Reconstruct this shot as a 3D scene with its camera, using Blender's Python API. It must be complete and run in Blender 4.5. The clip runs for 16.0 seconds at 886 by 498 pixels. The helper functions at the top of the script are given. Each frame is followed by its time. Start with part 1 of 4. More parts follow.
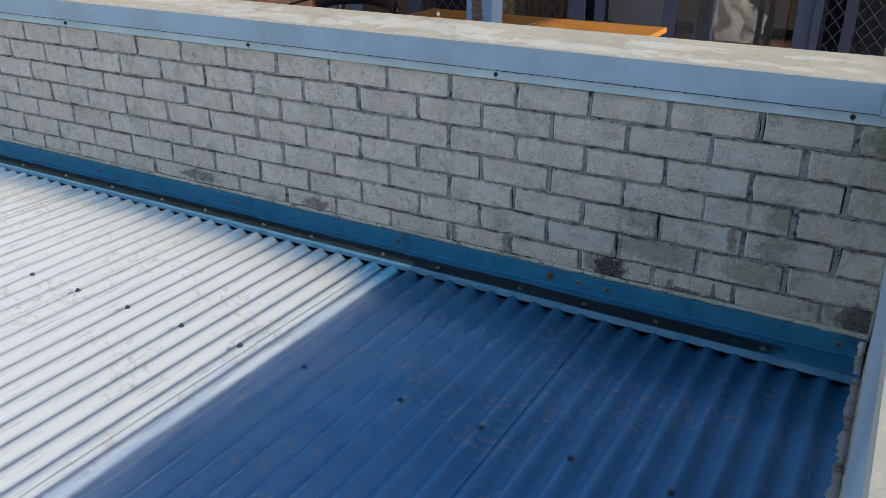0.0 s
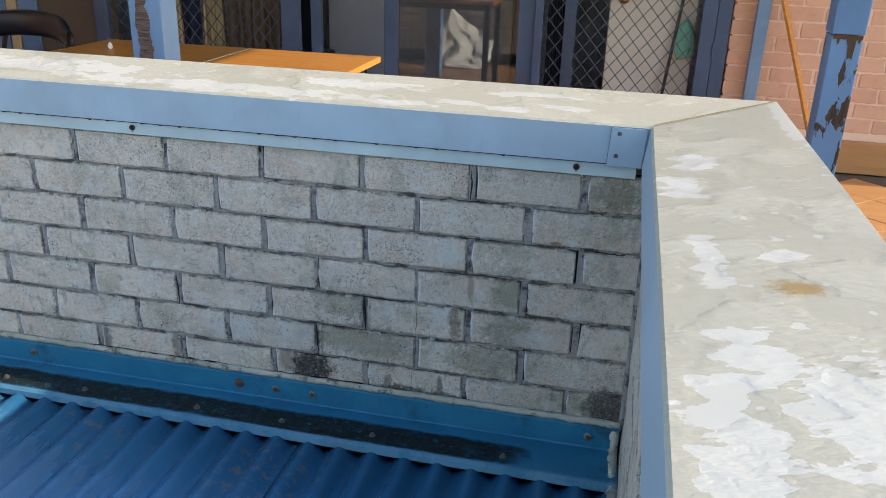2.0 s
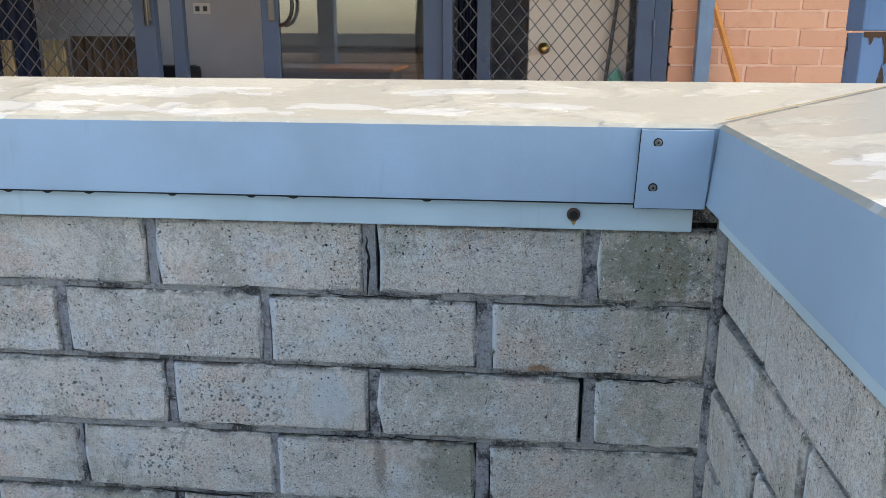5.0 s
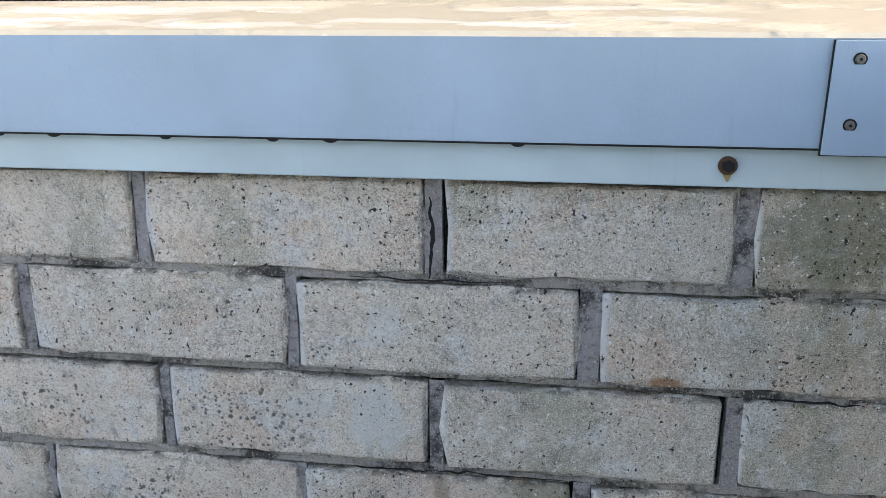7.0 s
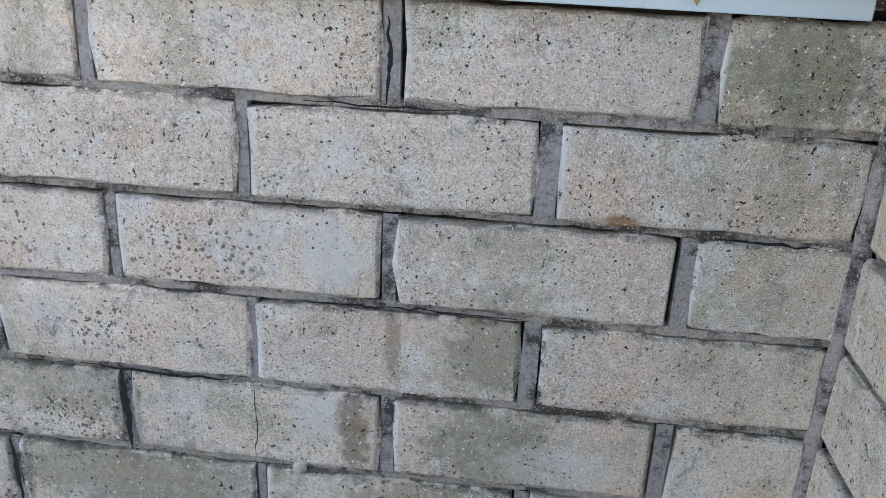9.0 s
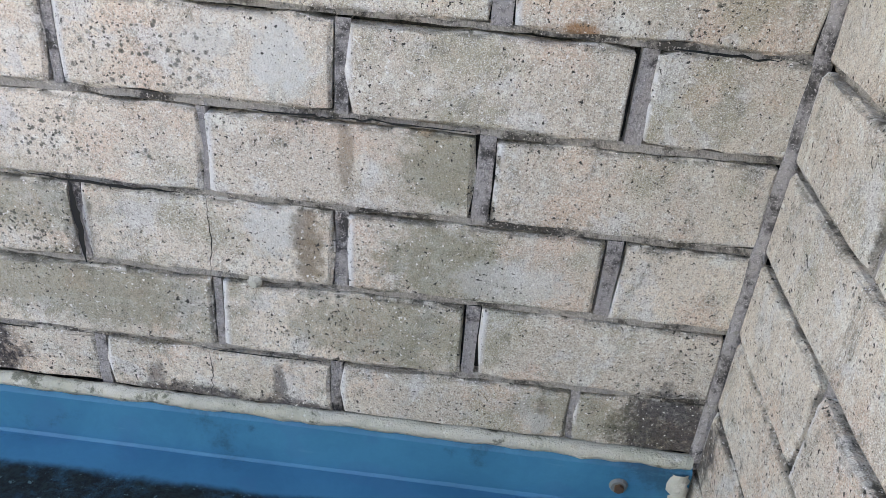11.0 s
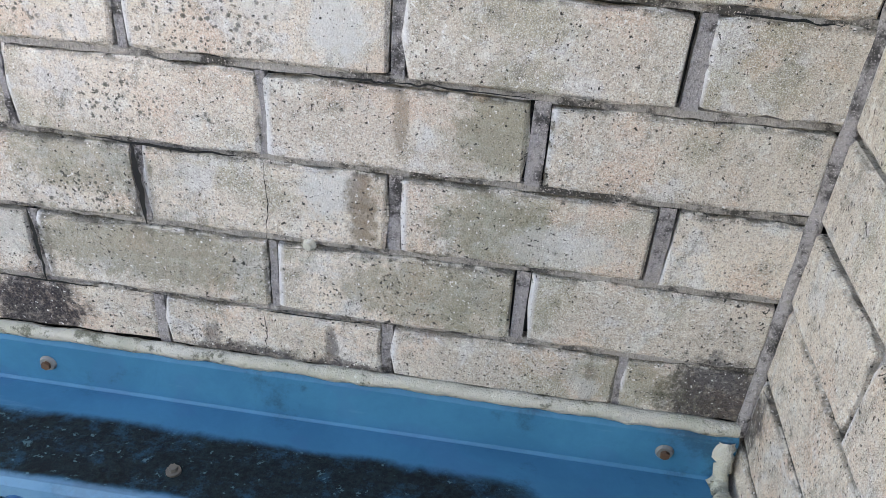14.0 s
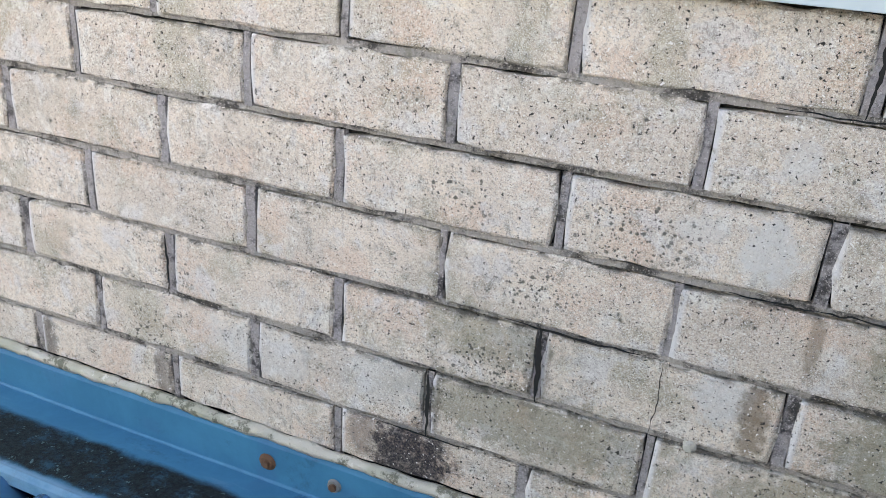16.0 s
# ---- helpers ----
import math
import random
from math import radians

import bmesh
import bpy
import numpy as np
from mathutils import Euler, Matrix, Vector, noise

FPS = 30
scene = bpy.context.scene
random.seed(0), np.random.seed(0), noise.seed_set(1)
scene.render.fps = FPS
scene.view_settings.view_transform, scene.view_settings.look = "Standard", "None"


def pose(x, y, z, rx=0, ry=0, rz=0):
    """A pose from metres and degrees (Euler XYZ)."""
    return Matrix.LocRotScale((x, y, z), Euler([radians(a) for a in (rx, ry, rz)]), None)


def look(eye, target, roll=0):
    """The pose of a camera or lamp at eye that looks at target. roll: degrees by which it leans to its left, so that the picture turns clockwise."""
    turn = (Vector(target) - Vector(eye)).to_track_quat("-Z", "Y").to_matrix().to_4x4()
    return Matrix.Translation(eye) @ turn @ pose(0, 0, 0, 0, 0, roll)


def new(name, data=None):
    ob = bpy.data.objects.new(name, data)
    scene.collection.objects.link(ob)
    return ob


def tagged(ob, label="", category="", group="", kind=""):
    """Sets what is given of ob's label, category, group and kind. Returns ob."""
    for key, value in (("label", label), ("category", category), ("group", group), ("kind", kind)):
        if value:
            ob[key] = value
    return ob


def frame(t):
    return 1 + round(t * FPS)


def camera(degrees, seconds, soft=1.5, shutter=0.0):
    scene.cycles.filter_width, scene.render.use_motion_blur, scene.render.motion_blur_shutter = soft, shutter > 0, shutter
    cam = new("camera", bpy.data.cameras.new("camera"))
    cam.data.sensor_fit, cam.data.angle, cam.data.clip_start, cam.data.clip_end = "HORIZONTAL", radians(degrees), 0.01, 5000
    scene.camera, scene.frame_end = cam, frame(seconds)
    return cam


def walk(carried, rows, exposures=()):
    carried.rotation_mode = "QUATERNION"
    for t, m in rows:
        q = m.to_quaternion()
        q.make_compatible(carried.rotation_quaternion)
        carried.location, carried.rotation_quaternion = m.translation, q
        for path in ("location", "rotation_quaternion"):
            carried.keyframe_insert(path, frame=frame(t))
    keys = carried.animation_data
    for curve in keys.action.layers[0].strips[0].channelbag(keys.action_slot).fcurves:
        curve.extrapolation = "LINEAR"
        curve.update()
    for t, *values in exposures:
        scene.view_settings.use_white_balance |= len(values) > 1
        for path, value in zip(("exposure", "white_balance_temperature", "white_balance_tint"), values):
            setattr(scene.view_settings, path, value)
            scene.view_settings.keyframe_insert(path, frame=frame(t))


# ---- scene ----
cam = camera(57.0, 16.0, soft=0.85)
PATH = [
    (0, (-0.040, -2.283, 0.535), (-0.944, -0.696, -0.270), 0.3),
    (0.5, (-0.060, -2.09, 0.510), (-0.658, -0.336, -0.239), 1.9),
    (1, (-0.068, -1.982, 0.473), (-0.542, -0.176, -0.238), 2.4),
    (1.5, (-0.066, -1.738, 0.459), (-0.5, 0.08, -0.254), 2.3),
    (2, (-0.063, -1.643, 0.464), (-0.456, 0.174, -0.275), 1.8),
    (2.5, (-0.119, -1.387, 0.386), (-0.454, 0.434, -0.37), 1.5),
    (3, (-0.16, -1.123, 0.284), (-0.427, 0.728, -0.425), 1.4),
    (3.5, (-0.174, -0.941, 0.239), (-0.373, 0.952, -0.376), 1.3),
    (4, (-0.165, -0.959, 0.233), (-0.361, 0.961, -0.292), 0.7),
    (4.2, (-0.165, -0.958, 0.234), (-0.369, 0.964, -0.282), 0.4),
    (6.3, (-0.246, -0.603, 0.121), (-0.440, 1.304, -0.44), -0.3),
    (6.5, (-0.244, -0.604, 0.12), (-0.478, 1.297, -0.442), -0.35),
    (7, (-0.265, -0.618, 0.111), (-0.531, 1.289, -0.418), 0.1),
    (7.5, (-0.275, -0.638, 0.089), (-0.593, 1.268, -0.419), 0.4),
    (8, (-0.278, -0.627, 0.071), (-0.58, 1.277, -0.462), 1.1),
    (8.5, (-0.269, -0.621, 0.052), (-0.516, 1.269, -0.553), 1.9),
    (9, (-0.252, -0.621, 0.041), (-0.432, 1.235, -0.681), 2.9),
    (9.5, (-0.246, -0.627, 0.027), (-0.363, 1.189, -0.805), 4.1),
    (10, (-0.245, -0.629, 0.013), (-0.319, 1.146, -0.906), 5.2),
    (10.2, (-0.244, -0.628, 0.01), (-0.311, 1.13, -0.941), 5.4),
    (12.3, (-0.215, -0.64, -0.001), (-0.329, 1.036, -1.087), 4.2),
    (12.5, (-0.224, -0.646, 0.0), (-0.289, 1.019, -1.105), 4.7),
    (13, (-0.217, -0.628, -0.005), (-0.233, 1.002, -1.164), 5.3),
    (13.5, (-0.222, -0.629, -0.011), (-0.261, 1.013, -1.152), 5.2),
    (14, (-0.246, -0.641, 0.0), (-0.406, 1.031, -1.087), 4.3),
    (14.5, (-0.289, -0.66, 0.002), (-0.62, 1.035, -0.99), 4.2),
    (15, (-0.333, -0.683, -0.003), (-0.838, 1.042, -0.878), 3.9),
    (15.5, (-0.379, -0.703, 0.019), (-0.968, 1.017, -0.815), 4.17),
    (16, (-0.433, -0.733, 0.049), (-1.099, 0.986, -0.726), 4.62),
]
EXPOSURES = [(0, 1.02, 6900, 10), (0.5, 1.3, 7000, 10), (1.5, 1.52, 7100, 9), (2.3, 1.58, 7050, 9), (3, 1.72, 7000, 9), (4.2, 1.76, 7000, 10), (6.5, 1.98, 7700, 14), (7, 2.05, 8000, 15), (8, 2.15, 8300, 16), (9, 2.45, 8500, 19), (10.2, 2.72, 9100, 21), (12.5, 3.00, 9500, 21), (14.5, 2.95, 9500, 21), (16, 2.72, 9400, 20)]
walk(cam, [(t, look(eye, target, roll)) for t, eye, target, roll in PATH], EXPOSURES)

# ---------------------------------------------------------------- light
SUN_TO = Vector((1.43, 0.105, 0.77)).normalized()
world = bpy.data.worlds.new("sky")
scene.world = world
world.use_nodes = True
wn = world.node_tree
sky = wn.nodes.new("ShaderNodeTexSky")
sky.sky_type = "NISHITA"
sky.sun_disc = False
sky.sun_elevation = math.asin(SUN_TO.z)
sky.sun_rotation = math.atan2(SUN_TO.x, SUN_TO.y)
wn.links.new(sky.outputs[0], wn.nodes["Background"].inputs[0])
wn.nodes["Background"].inputs[1].default_value = 0.15
sun_data = bpy.data.lights.new("sun", "SUN")
sun_data.energy = 2.3
sun_data.angle = math.radians(0.5)
sun_data.color = (1.0, 0.93, 0.82)
sun = new("sun", sun_data)
sun.matrix_world = look(SUN_TO * 20, (0, 0, 0))


# ---------------------------------------------------------------- helpers
def mat(name, color, rough=0.6, metal=0.0):
    m = bpy.data.materials.new(name)
    m.use_nodes = True
    b = m.node_tree.nodes["Principled BSDF"]
    b.inputs["Base Color"].default_value = (*color, 1)
    b.inputs["Roughness"].default_value = rough
    b.inputs["Metallic"].default_value = metal
    return m


class Nodes:
    """Short hand for a material's node tree."""

    def __init__(self, m):
        self.m, self.t = m, m.node_tree
        self.b = self.t.nodes["Principled BSDF"]

    def add(self, kind, **values):
        n = self.t.nodes.new(kind)
        for key, v in values.items():
            n.inputs[key.replace("_", " ")].default_value = v
        return n

    def link(self, a, b):
        self.t.links.new(a, b)

    def coords(self, scale=(1, 1, 1), kind="Object", turn=(0, 0, 0)):
        c = self.t.nodes.new("ShaderNodeTexCoord")
        p = self.t.nodes.new("ShaderNodeMapping")
        p.inputs["Scale"].default_value = scale
        p.inputs["Rotation"].default_value = turn
        if kind == "World":
            g = self.t.nodes.new("ShaderNodeNewGeometry")
            self.link(g.outputs["Position"], p.inputs[0])
        else:
            self.link(c.outputs[kind], p.inputs[0])
        return p.outputs[0]

    def noise(self, at, scale, detail=4.0, rough=0.55, warp=0.0):
        n = self.add("ShaderNodeTexNoise", Scale=scale, Detail=detail, Roughness=rough, Distortion=warp)
        self.link(at, n.inputs["Vector"])
        return n.outputs["Fac"]

    def ramp(self, fac, lo, hi, a=0.0, b=1.0):
        r = self.t.nodes.new("ShaderNodeMapRange")
        r.interpolation_type = "SMOOTHSTEP"
        r.inputs["From Min"].default_value, r.inputs["From Max"].default_value = lo, hi
        r.inputs["To Min"].default_value, r.inputs["To Max"].default_value = a, b
        self.link(fac, r.inputs["Value"])
        return r.outputs["Result"]

    def mix(self, fac, a, b, how="MIX"):
        n = self.t.nodes.new("ShaderNodeMix")
        n.data_type, n.blend_type = "RGBA", how
        for s, v in ((0, fac), (6, a), (7, b)):
            if isinstance(v, (int, float)):
                n.inputs[s].default_value = v
            elif isinstance(v, tuple):
                n.inputs[s].default_value = (*v, 1)
            else:
                self.link(v, n.inputs[s])
        return n.outputs[2]

    def math(self, how, a, b):
        n = self.t.nodes.new("ShaderNodeMath")
        n.operation = how
        for s, v in ((0, a), (1, b)):
            if isinstance(v, (int, float)):
                n.inputs[s].default_value = v
            else:
                self.link(v, n.inputs[s])
        return n.outputs[0]

    def bump(self, height, strength, distance, normal=None):
        n = self.add("ShaderNodeBump", Strength=strength, Distance=distance)
        self.link(height, n.inputs["Height"])
        if normal:
            self.link(normal, n.inputs["Normal"])
        self.link(n.outputs[0], self.b.inputs["Normal"])
        return n.outputs[0]

    def color(self, c):
        self.link(c, self.b.inputs["Base Color"])

    def rough(self, r):
        self.link(r, self.b.inputs["Roughness"])

    def xyz(self, at):
        n = self.t.nodes.new("ShaderNodeSeparateXYZ")
        self.link(at, n.inputs[0])
        return n.outputs

    def random(self):
        return self.t.nodes.new("ShaderNodeObjectInfo").outputs["Random"]


def mesh_of(name, bm, material, smooth=False):
    me = bpy.data.meshes.new(name)
    bm.to_mesh(me)
    bm.free()
    if material:
        me.materials.append(material)
    if smooth:
        for p in me.polygons:
            p.use_smooth = True
    return me


def part(name, bm, material, parent=None, label="", smooth=False):
    ob = new(name, mesh_of(name, bm, material, smooth))
    if parent:
        ob.parent = parent
    return tagged(ob, label)


def thing(name, label, category, group="", kind="", at=None):
    ob = new(name)
    ob.empty_display_size = 0.05
    if at is not None:
        ob.matrix_basis = at
    return tagged(ob, label, category, group, kind)


def box(x0, x1, y0, y1, z0, z1, bevel=0.0, bm=None, m=None):
    own = bmesh.new()
    bmesh.ops.create_cube(own, size=1.0)
    for v in own.verts:
        v.co = Vector((x0 + (v.co.x + 0.5) * (x1 - x0), y0 + (v.co.y + 0.5) * (y1 - y0), z0 + (v.co.z + 0.5) * (z1 - z0)))
    if bevel:
        bmesh.ops.bevel(own, geom=own.edges[:], offset=bevel, segments=2, affect="EDGES", profile=0.6)
    if m is not None:
        bmesh.ops.transform(own, matrix=m, verts=own.verts)
    return join(bm, own)


def join(bm, own):
    if bm is None:
        return own
    me = bpy.data.meshes.new("tmp")
    own.to_mesh(me)
    own.free()
    bm.from_mesh(me)
    bpy.data.meshes.remove(me)
    return bm


def rod(a, b, r, sides=10, bm=None, r2=None):
    a, b = Vector(a), Vector(b)
    own = bmesh.new()
    bmesh.ops.create_cone(own, cap_ends=True, segments=sides, radius1=r, radius2=r if r2 is None else r2, depth=(b - a).length)
    turn = (b - a).to_track_quat("Z", "Y").to_matrix().to_4x4()
    bmesh.ops.transform(own, matrix=Matrix.Translation((a + b) / 2) @ turn, verts=own.verts)
    return join(bm, own)


def sweep(profile, x0, x1, steps, wobble=None, axis="x"):
    """A sheet: a profile of (across, z) points carried along x (or along y)."""
    bm = bmesh.new()
    rows = []
    for i in range(steps + 1):
        s = x0 + (x1 - x0) * i / steps
        row = []
        for j, (c, z) in enumerate(profile):
            dc, dz = wobble(s, j) if wobble else (0, 0)
            co = (s, c + dc, z + dz) if axis == "x" else (c + dc, s, z + dz)
            row.append(bm.verts.new(co))
        rows.append(row)
    for a, b in zip(rows, rows[1:]):
        for j in range(len(profile) - 1):
            bm.faces.new((a[j], a[j + 1], b[j + 1], b[j]))
    return bm


# ---------------------------------------------------------------- materials
STAINS = {
    # colour: rows of x, z, half width, half height, strength
    (0.020, 0.016, 0.022): ((-0.742, -0.552, 0.048, 0.038, 1.0), (-1.305, -0.552, 0.018, 0.036, 0.7), (-0.505, -0.580, 0.055, 0.013, 0.9), (-0.405, -0.584, 0.05, 0.013, 0.9),
                            (-0.416, -0.553, 0.006, 0.02, 0.7), (-0.022, -0.555, 0.05, 0.045, 0.9), (-0.150, -0.56, 0.007, 0.028, 0.5), (-0.545, -0.565, 0.009, 0.02, 0.6), (-0.715, -0.47, 0.010, 0.05, 0.55), (-0.60, -0.40, 0.012, 0.05, 0.5), (-0.80, -0.545, 0.02, 0.03, 0.5), (-1.10, -0.55, 0.012, 0.035, 0.6), (-1.90, -0.56, 0.06, 0.02, 0.7), (-2.5, -0.55, 0.09, 0.02, 0.7)),
    (0.13, 0.135, 0.07): ((-0.268, -0.292, 0.035, 0.036, 0.55), (-0.262, -0.388, 0.05, 0.036, 0.6), (-0.310, -0.468, 0.085, 0.04, 0.5), (-0.060, -0.043, 0.05, 0.036, 0.6), (-0.655, -0.366, 0.06, 0.03, 0.45), (-0.60, -0.46, 0.13, 0.035, 0.5), (-0.12, -0.55, 0.05, 0.03, 0.45)),
    (0.62, 0.63, 0.62): ((-0.408, -0.212, 0.022, 0.026, 0.8), (-0.416, -0.372, 0.026, 0.024, 0.75), (-0.47, -0.205, 0.02, 0.012, 0.5), (-0.20, -0.40, 0.05, 0.018, 0.5), (-0.153, -0.562, 0.013, 0.014, 0.6), (-0.40, -0.13, 0.013, 0.02, 0.5), (-0.95, -0.47, 0.07, 0.03, 0.5), (-0.78, -0.46, 0.05, 0.03, 0.4)),
    (0.15, 0.095, 0.045): ((-0.386, -0.385, 0.013, 0.034, 0.7), (-0.352, -0.292, 0.006, 0.03, 0.5)),
    (0.30, 0.13, 0.04): ((-0.170, -0.166, 0.014, 0.005, 0.8), (-0.285, -0.258, 0.012, 0.006, 0.5)),
}


CLUSTERS = ((-0.524, -0.222, 0.055, 0.03, 1), (-1.075, -0.397, 0.026, 0.03, 1), (-1.120, -0.487, 0.035, 0.03, 1), (-0.61, -0.305, 0.04, 0.025, 1),
            (-0.70, -0.215, 0.035, 0.025, 1), (-0.66, -0.405, 0.05, 0.025, 1), (-1.45, -0.30, 0.05, 0.03, 1), (-1.8, -0.13, 0.05, 0.03, 1))


def brick_material(name, base, tint, dark, stains=()):
    """Concrete brick: sandy grain, pores, white grit, pale bloom, mould and old stains."""
    m = mat(name, base, 0.92)
    n = Nodes(m)
    w = n.coords(kind="World")
    grain = n.noise(w, 430, 3, 0.75)
    sand = n.noise(w, 900, 2, 0.7)
    blotch = n.noise(w, 13, 5, 0.6)
    bloom = n.noise(w, 24, 7, 0.72, 0.6)
    mould = n.noise(w, 21, 8, 0.78, 0.5)
    patch = n.noise(w, 3.0, 5, 0.65)

    warp = n.t.nodes.new("ShaderNodeVectorMath")
    warp.operation = "MULTIPLY_ADD"
    shake = n.add("ShaderNodeTexNoise", Scale=330.0, Detail=2.0)
    n.link(w, shake.inputs["Vector"])
    n.link(shake.outputs["Color"], warp.inputs[0])
    warp.inputs[1].default_value = (0.0032, 0.0032, 0.0032)
    n.link(w, warp.inputs[2])
    jit = warp.outputs[0]

    def cells(scale, near, far, share):
        v = n.add("ShaderNodeTexVoronoi", Scale=scale, Randomness=1.0)
        n.link(jit, v.inputs["Vector"])
        return n.math("MULTIPLY", n.ramp(v.outputs["Distance"], far, near), n.ramp(n.xyz(v.outputs["Color"])[0], share, share + 0.03))

    density = n.noise(w, 19, 4, 0.6)
    pits = n.math("ADD", n.noise(w, 250, 2, 0.6), n.ramp(density, 0.35, 0.65, -0.035, 0.03))
    large_pits = n.math("ADD", n.noise(n.coords((1, 1, 1.2), "World", (0, 0.6, 0)), 118, 3, 0.6), n.ramp(density, 0.35, 0.65, -0.03, 0.02))
    pores = n.math("MAXIMUM", n.math("MAXIMUM", n.ramp(pits, 0.655, 0.685), n.ramp(large_pits, 0.725, 0.745)), cells(350, 0.10, 0.20, 0.78))
    spots = n.math("MULTIPLY", n.math("MAXIMUM", cells(130, 0.14, 0.36, 0.55), cells(220, 0.16, 0.36, 0.50)), n.ramp(mould, 0.545, 0.60))
    grit = n.math("MAXIMUM", n.ramp(n.noise(n.coords((1, 1, 1), "World", (0, 0.9, 0)), 270, 2, 0.6), 0.66, 0.69), cells(150, 0.09, 0.14, 0.80))
    c = n.mix(n.ramp(blotch, 0.33, 0.66), base, tint)
    c = n.mix(n.ramp(n.random(), 0, 1, 0.0, 0.34), c, tuple(v * 0.62 for v in base))
    c = n.mix(n.ramp(patch, 0.46, 0.66, 0, 0.45), c, (base[0] * 0.62, base[1] * 0.66, base[2] * 0.66))
    c = n.mix(n.ramp(bloom, 0.53, 0.64, 0, 0.62), c, tuple(min(0.78, v * 1.55) for v in base))
    c = n.mix(n.ramp(mould, 0.545, 0.65, 0, 0.5), c, dark)
    runs = n.noise(n.coords((1, 1, 0.16), "World"), 38, 6, 0.7)
    c = n.mix(n.math("MULTIPLY", n.ramp(runs, 0.56, 0.68, 0, 0.6), n.ramp(blotch, 0.42, 0.58)), c, (0.12, 0.11, 0.085))
    c = n.mix(n.ramp(n.noise(w, 10, 5, 0.62), 0.51, 0.62, 0, 0.7), c, (0.66, 0.485, 0.38))
    c = n.mix(n.ramp(n.noise(w, 7.3, 6, 0.68), 0.51, 0.63, 0, 0.58), c, (0.28, 0.27, 0.185))
    c = n.mix(n.ramp(n.noise(w, 16, 6, 0.7, 0.4), 0.53, 0.62, 0, 0.62), c, (0.62, 0.62, 0.63))
    c = n.mix(n.ramp(n.noise(w, 31, 7, 0.72, 0.5), 0.54, 0.66, 0, 0.6), c, (0.16, 0.155, 0.13))
    mid = n.noise(w, 120, 5, 0.72)
    c = n.mix(n.ramp(mid, 0.52, 0.64, 0.0, 0.42), c, tuple(v * 0.42 for v in base))
    c = n.mix(n.ramp(mid, 0.47, 0.36, 0.0, 0.38), c, tuple(min(0.8, v * 1.6) for v in base))
    c = n.mix(n.ramp(grain, 0.50, 0.62, 0.0, 0.56), c, tuple(v * 0.30 for v in base))
    c = n.mix(n.ramp(sand, 0.50, 0.62, 0.0, 0.54), c, tuple(min(0.9, v * 1.8) for v in base))
    wobble = n.math("MULTIPLY", n.math("SUBTRACT", n.noise(w, 42, 7, 0.75), 0.5), 3.0)
    broken = n.math("MULTIPLY", n.ramp(grain, 0.60, 0.44, 0.85, 1.0), n.ramp(n.noise(w, 110, 5, 0.75), 0.64, 0.50, 0.7, 1.0))

    def area(rows):
        whole = None
        for x, z, rx, rz, power in rows:
            p = n.t.nodes.new("ShaderNodeMapping")
            p.vector_type = "TEXTURE"
            p.inputs["Location"].default_value = (x, 0, z)
            p.inputs["Scale"].default_value = (rx, 0.05, rz)
            n.link(w, p.inputs[0])
            d = n.t.nodes.new("ShaderNodeVectorMath")
            d.operation = "LENGTH"
            n.link(p.outputs[0], d.inputs[0])
            one = n.ramp(n.math("ADD", d.outputs["Value"], wobble), 1.45, 0.75, 0.0, power)
            whole = one if whole is None else n.math("MAXIMUM", whole, one)
        return whole

    for colour, rows in (stains.items() if stains else ()):
        c = n.mix(n.math("MULTIPLY", area(rows), broken), c, colour)
    growth = n.math("MULTIPLY", n.math("MAXIMUM", cells(125, 0.20, 0.34, 0.40), cells(215, 0.22, 0.36, 0.40)), area(CLUSTERS))
    spots = n.math("MAXIMUM", spots, growth)
    # pale mortar smear on one arris
    g = n.xyz(n.coords(kind="Generated"))
    rim = n.math("MAXIMUM", n.math("MAXIMUM", n.ramp(g[2], 0.90, 1.0), n.ramp(g[2], 0.09, 0.0)), n.math("MAXIMUM", n.ramp(g[0], 0.035, 0.0), n.ramp(g[0], 0.97, 1.0)))
    dirt = n.math("MULTIPLY", rim, n.ramp(n.noise(w, 34, 6, 0.75), 0.42, 0.56, 0.0, 0.92))
    c = n.mix(dirt, c, (0.07, 0.065, 0.055))
    smear = n.math("MULTIPLY", n.ramp(g[0], 0.040, 0.012), n.ramp(n.noise(w, 26, 4, 0.7), 0.37, 0.48, 0, 0.95))
    c = n.mix(smear, c, (0.70, 0.70, 0.71))
    arris = n.math("MAXIMUM", n.math("MAXIMUM", n.ramp(g[2], 0.960, 0.985), n.ramp(g[2], 0.035, 0.015)), n.math("MAXIMUM", n.ramp(g[0], 0.014, 0.006), n.ramp(g[0], 0.988, 0.995)))
    c = n.mix(n.math("MULTIPLY", arris, n.ramp(n.noise(w, 60, 5, 0.7), 0.46, 0.56, 0.0, 0.55)), c, (0.72, 0.69, 0.64))
    c = n.mix(n.math("MULTIPLY", grit, 0.9), c, (0.80, 0.79, 0.77))
    c = n.mix(n.math("MULTIPLY", pores, 0.95), c, (0.022, 0.022, 0.020))
    c = n.mix(n.math("MULTIPLY", spots, 0.8), c, (0.045, 0.048, 0.042))
    n.color(c)
    h = n.math("ADD", n.math("MULTIPLY", grain, 0.9), n.math("MULTIPLY", pores, -1.3))
    h = n.math("ADD", h, n.math("MULTIPLY", blotch, 0.6))
    h = n.math("ADD", h, n.math("MULTIPLY", sand, 0.4))
    h = n.math("ADD", h, n.math("MULTIPLY", mid, 0.6))
    n.bump(h, 1.0, 0.0034)
    return m


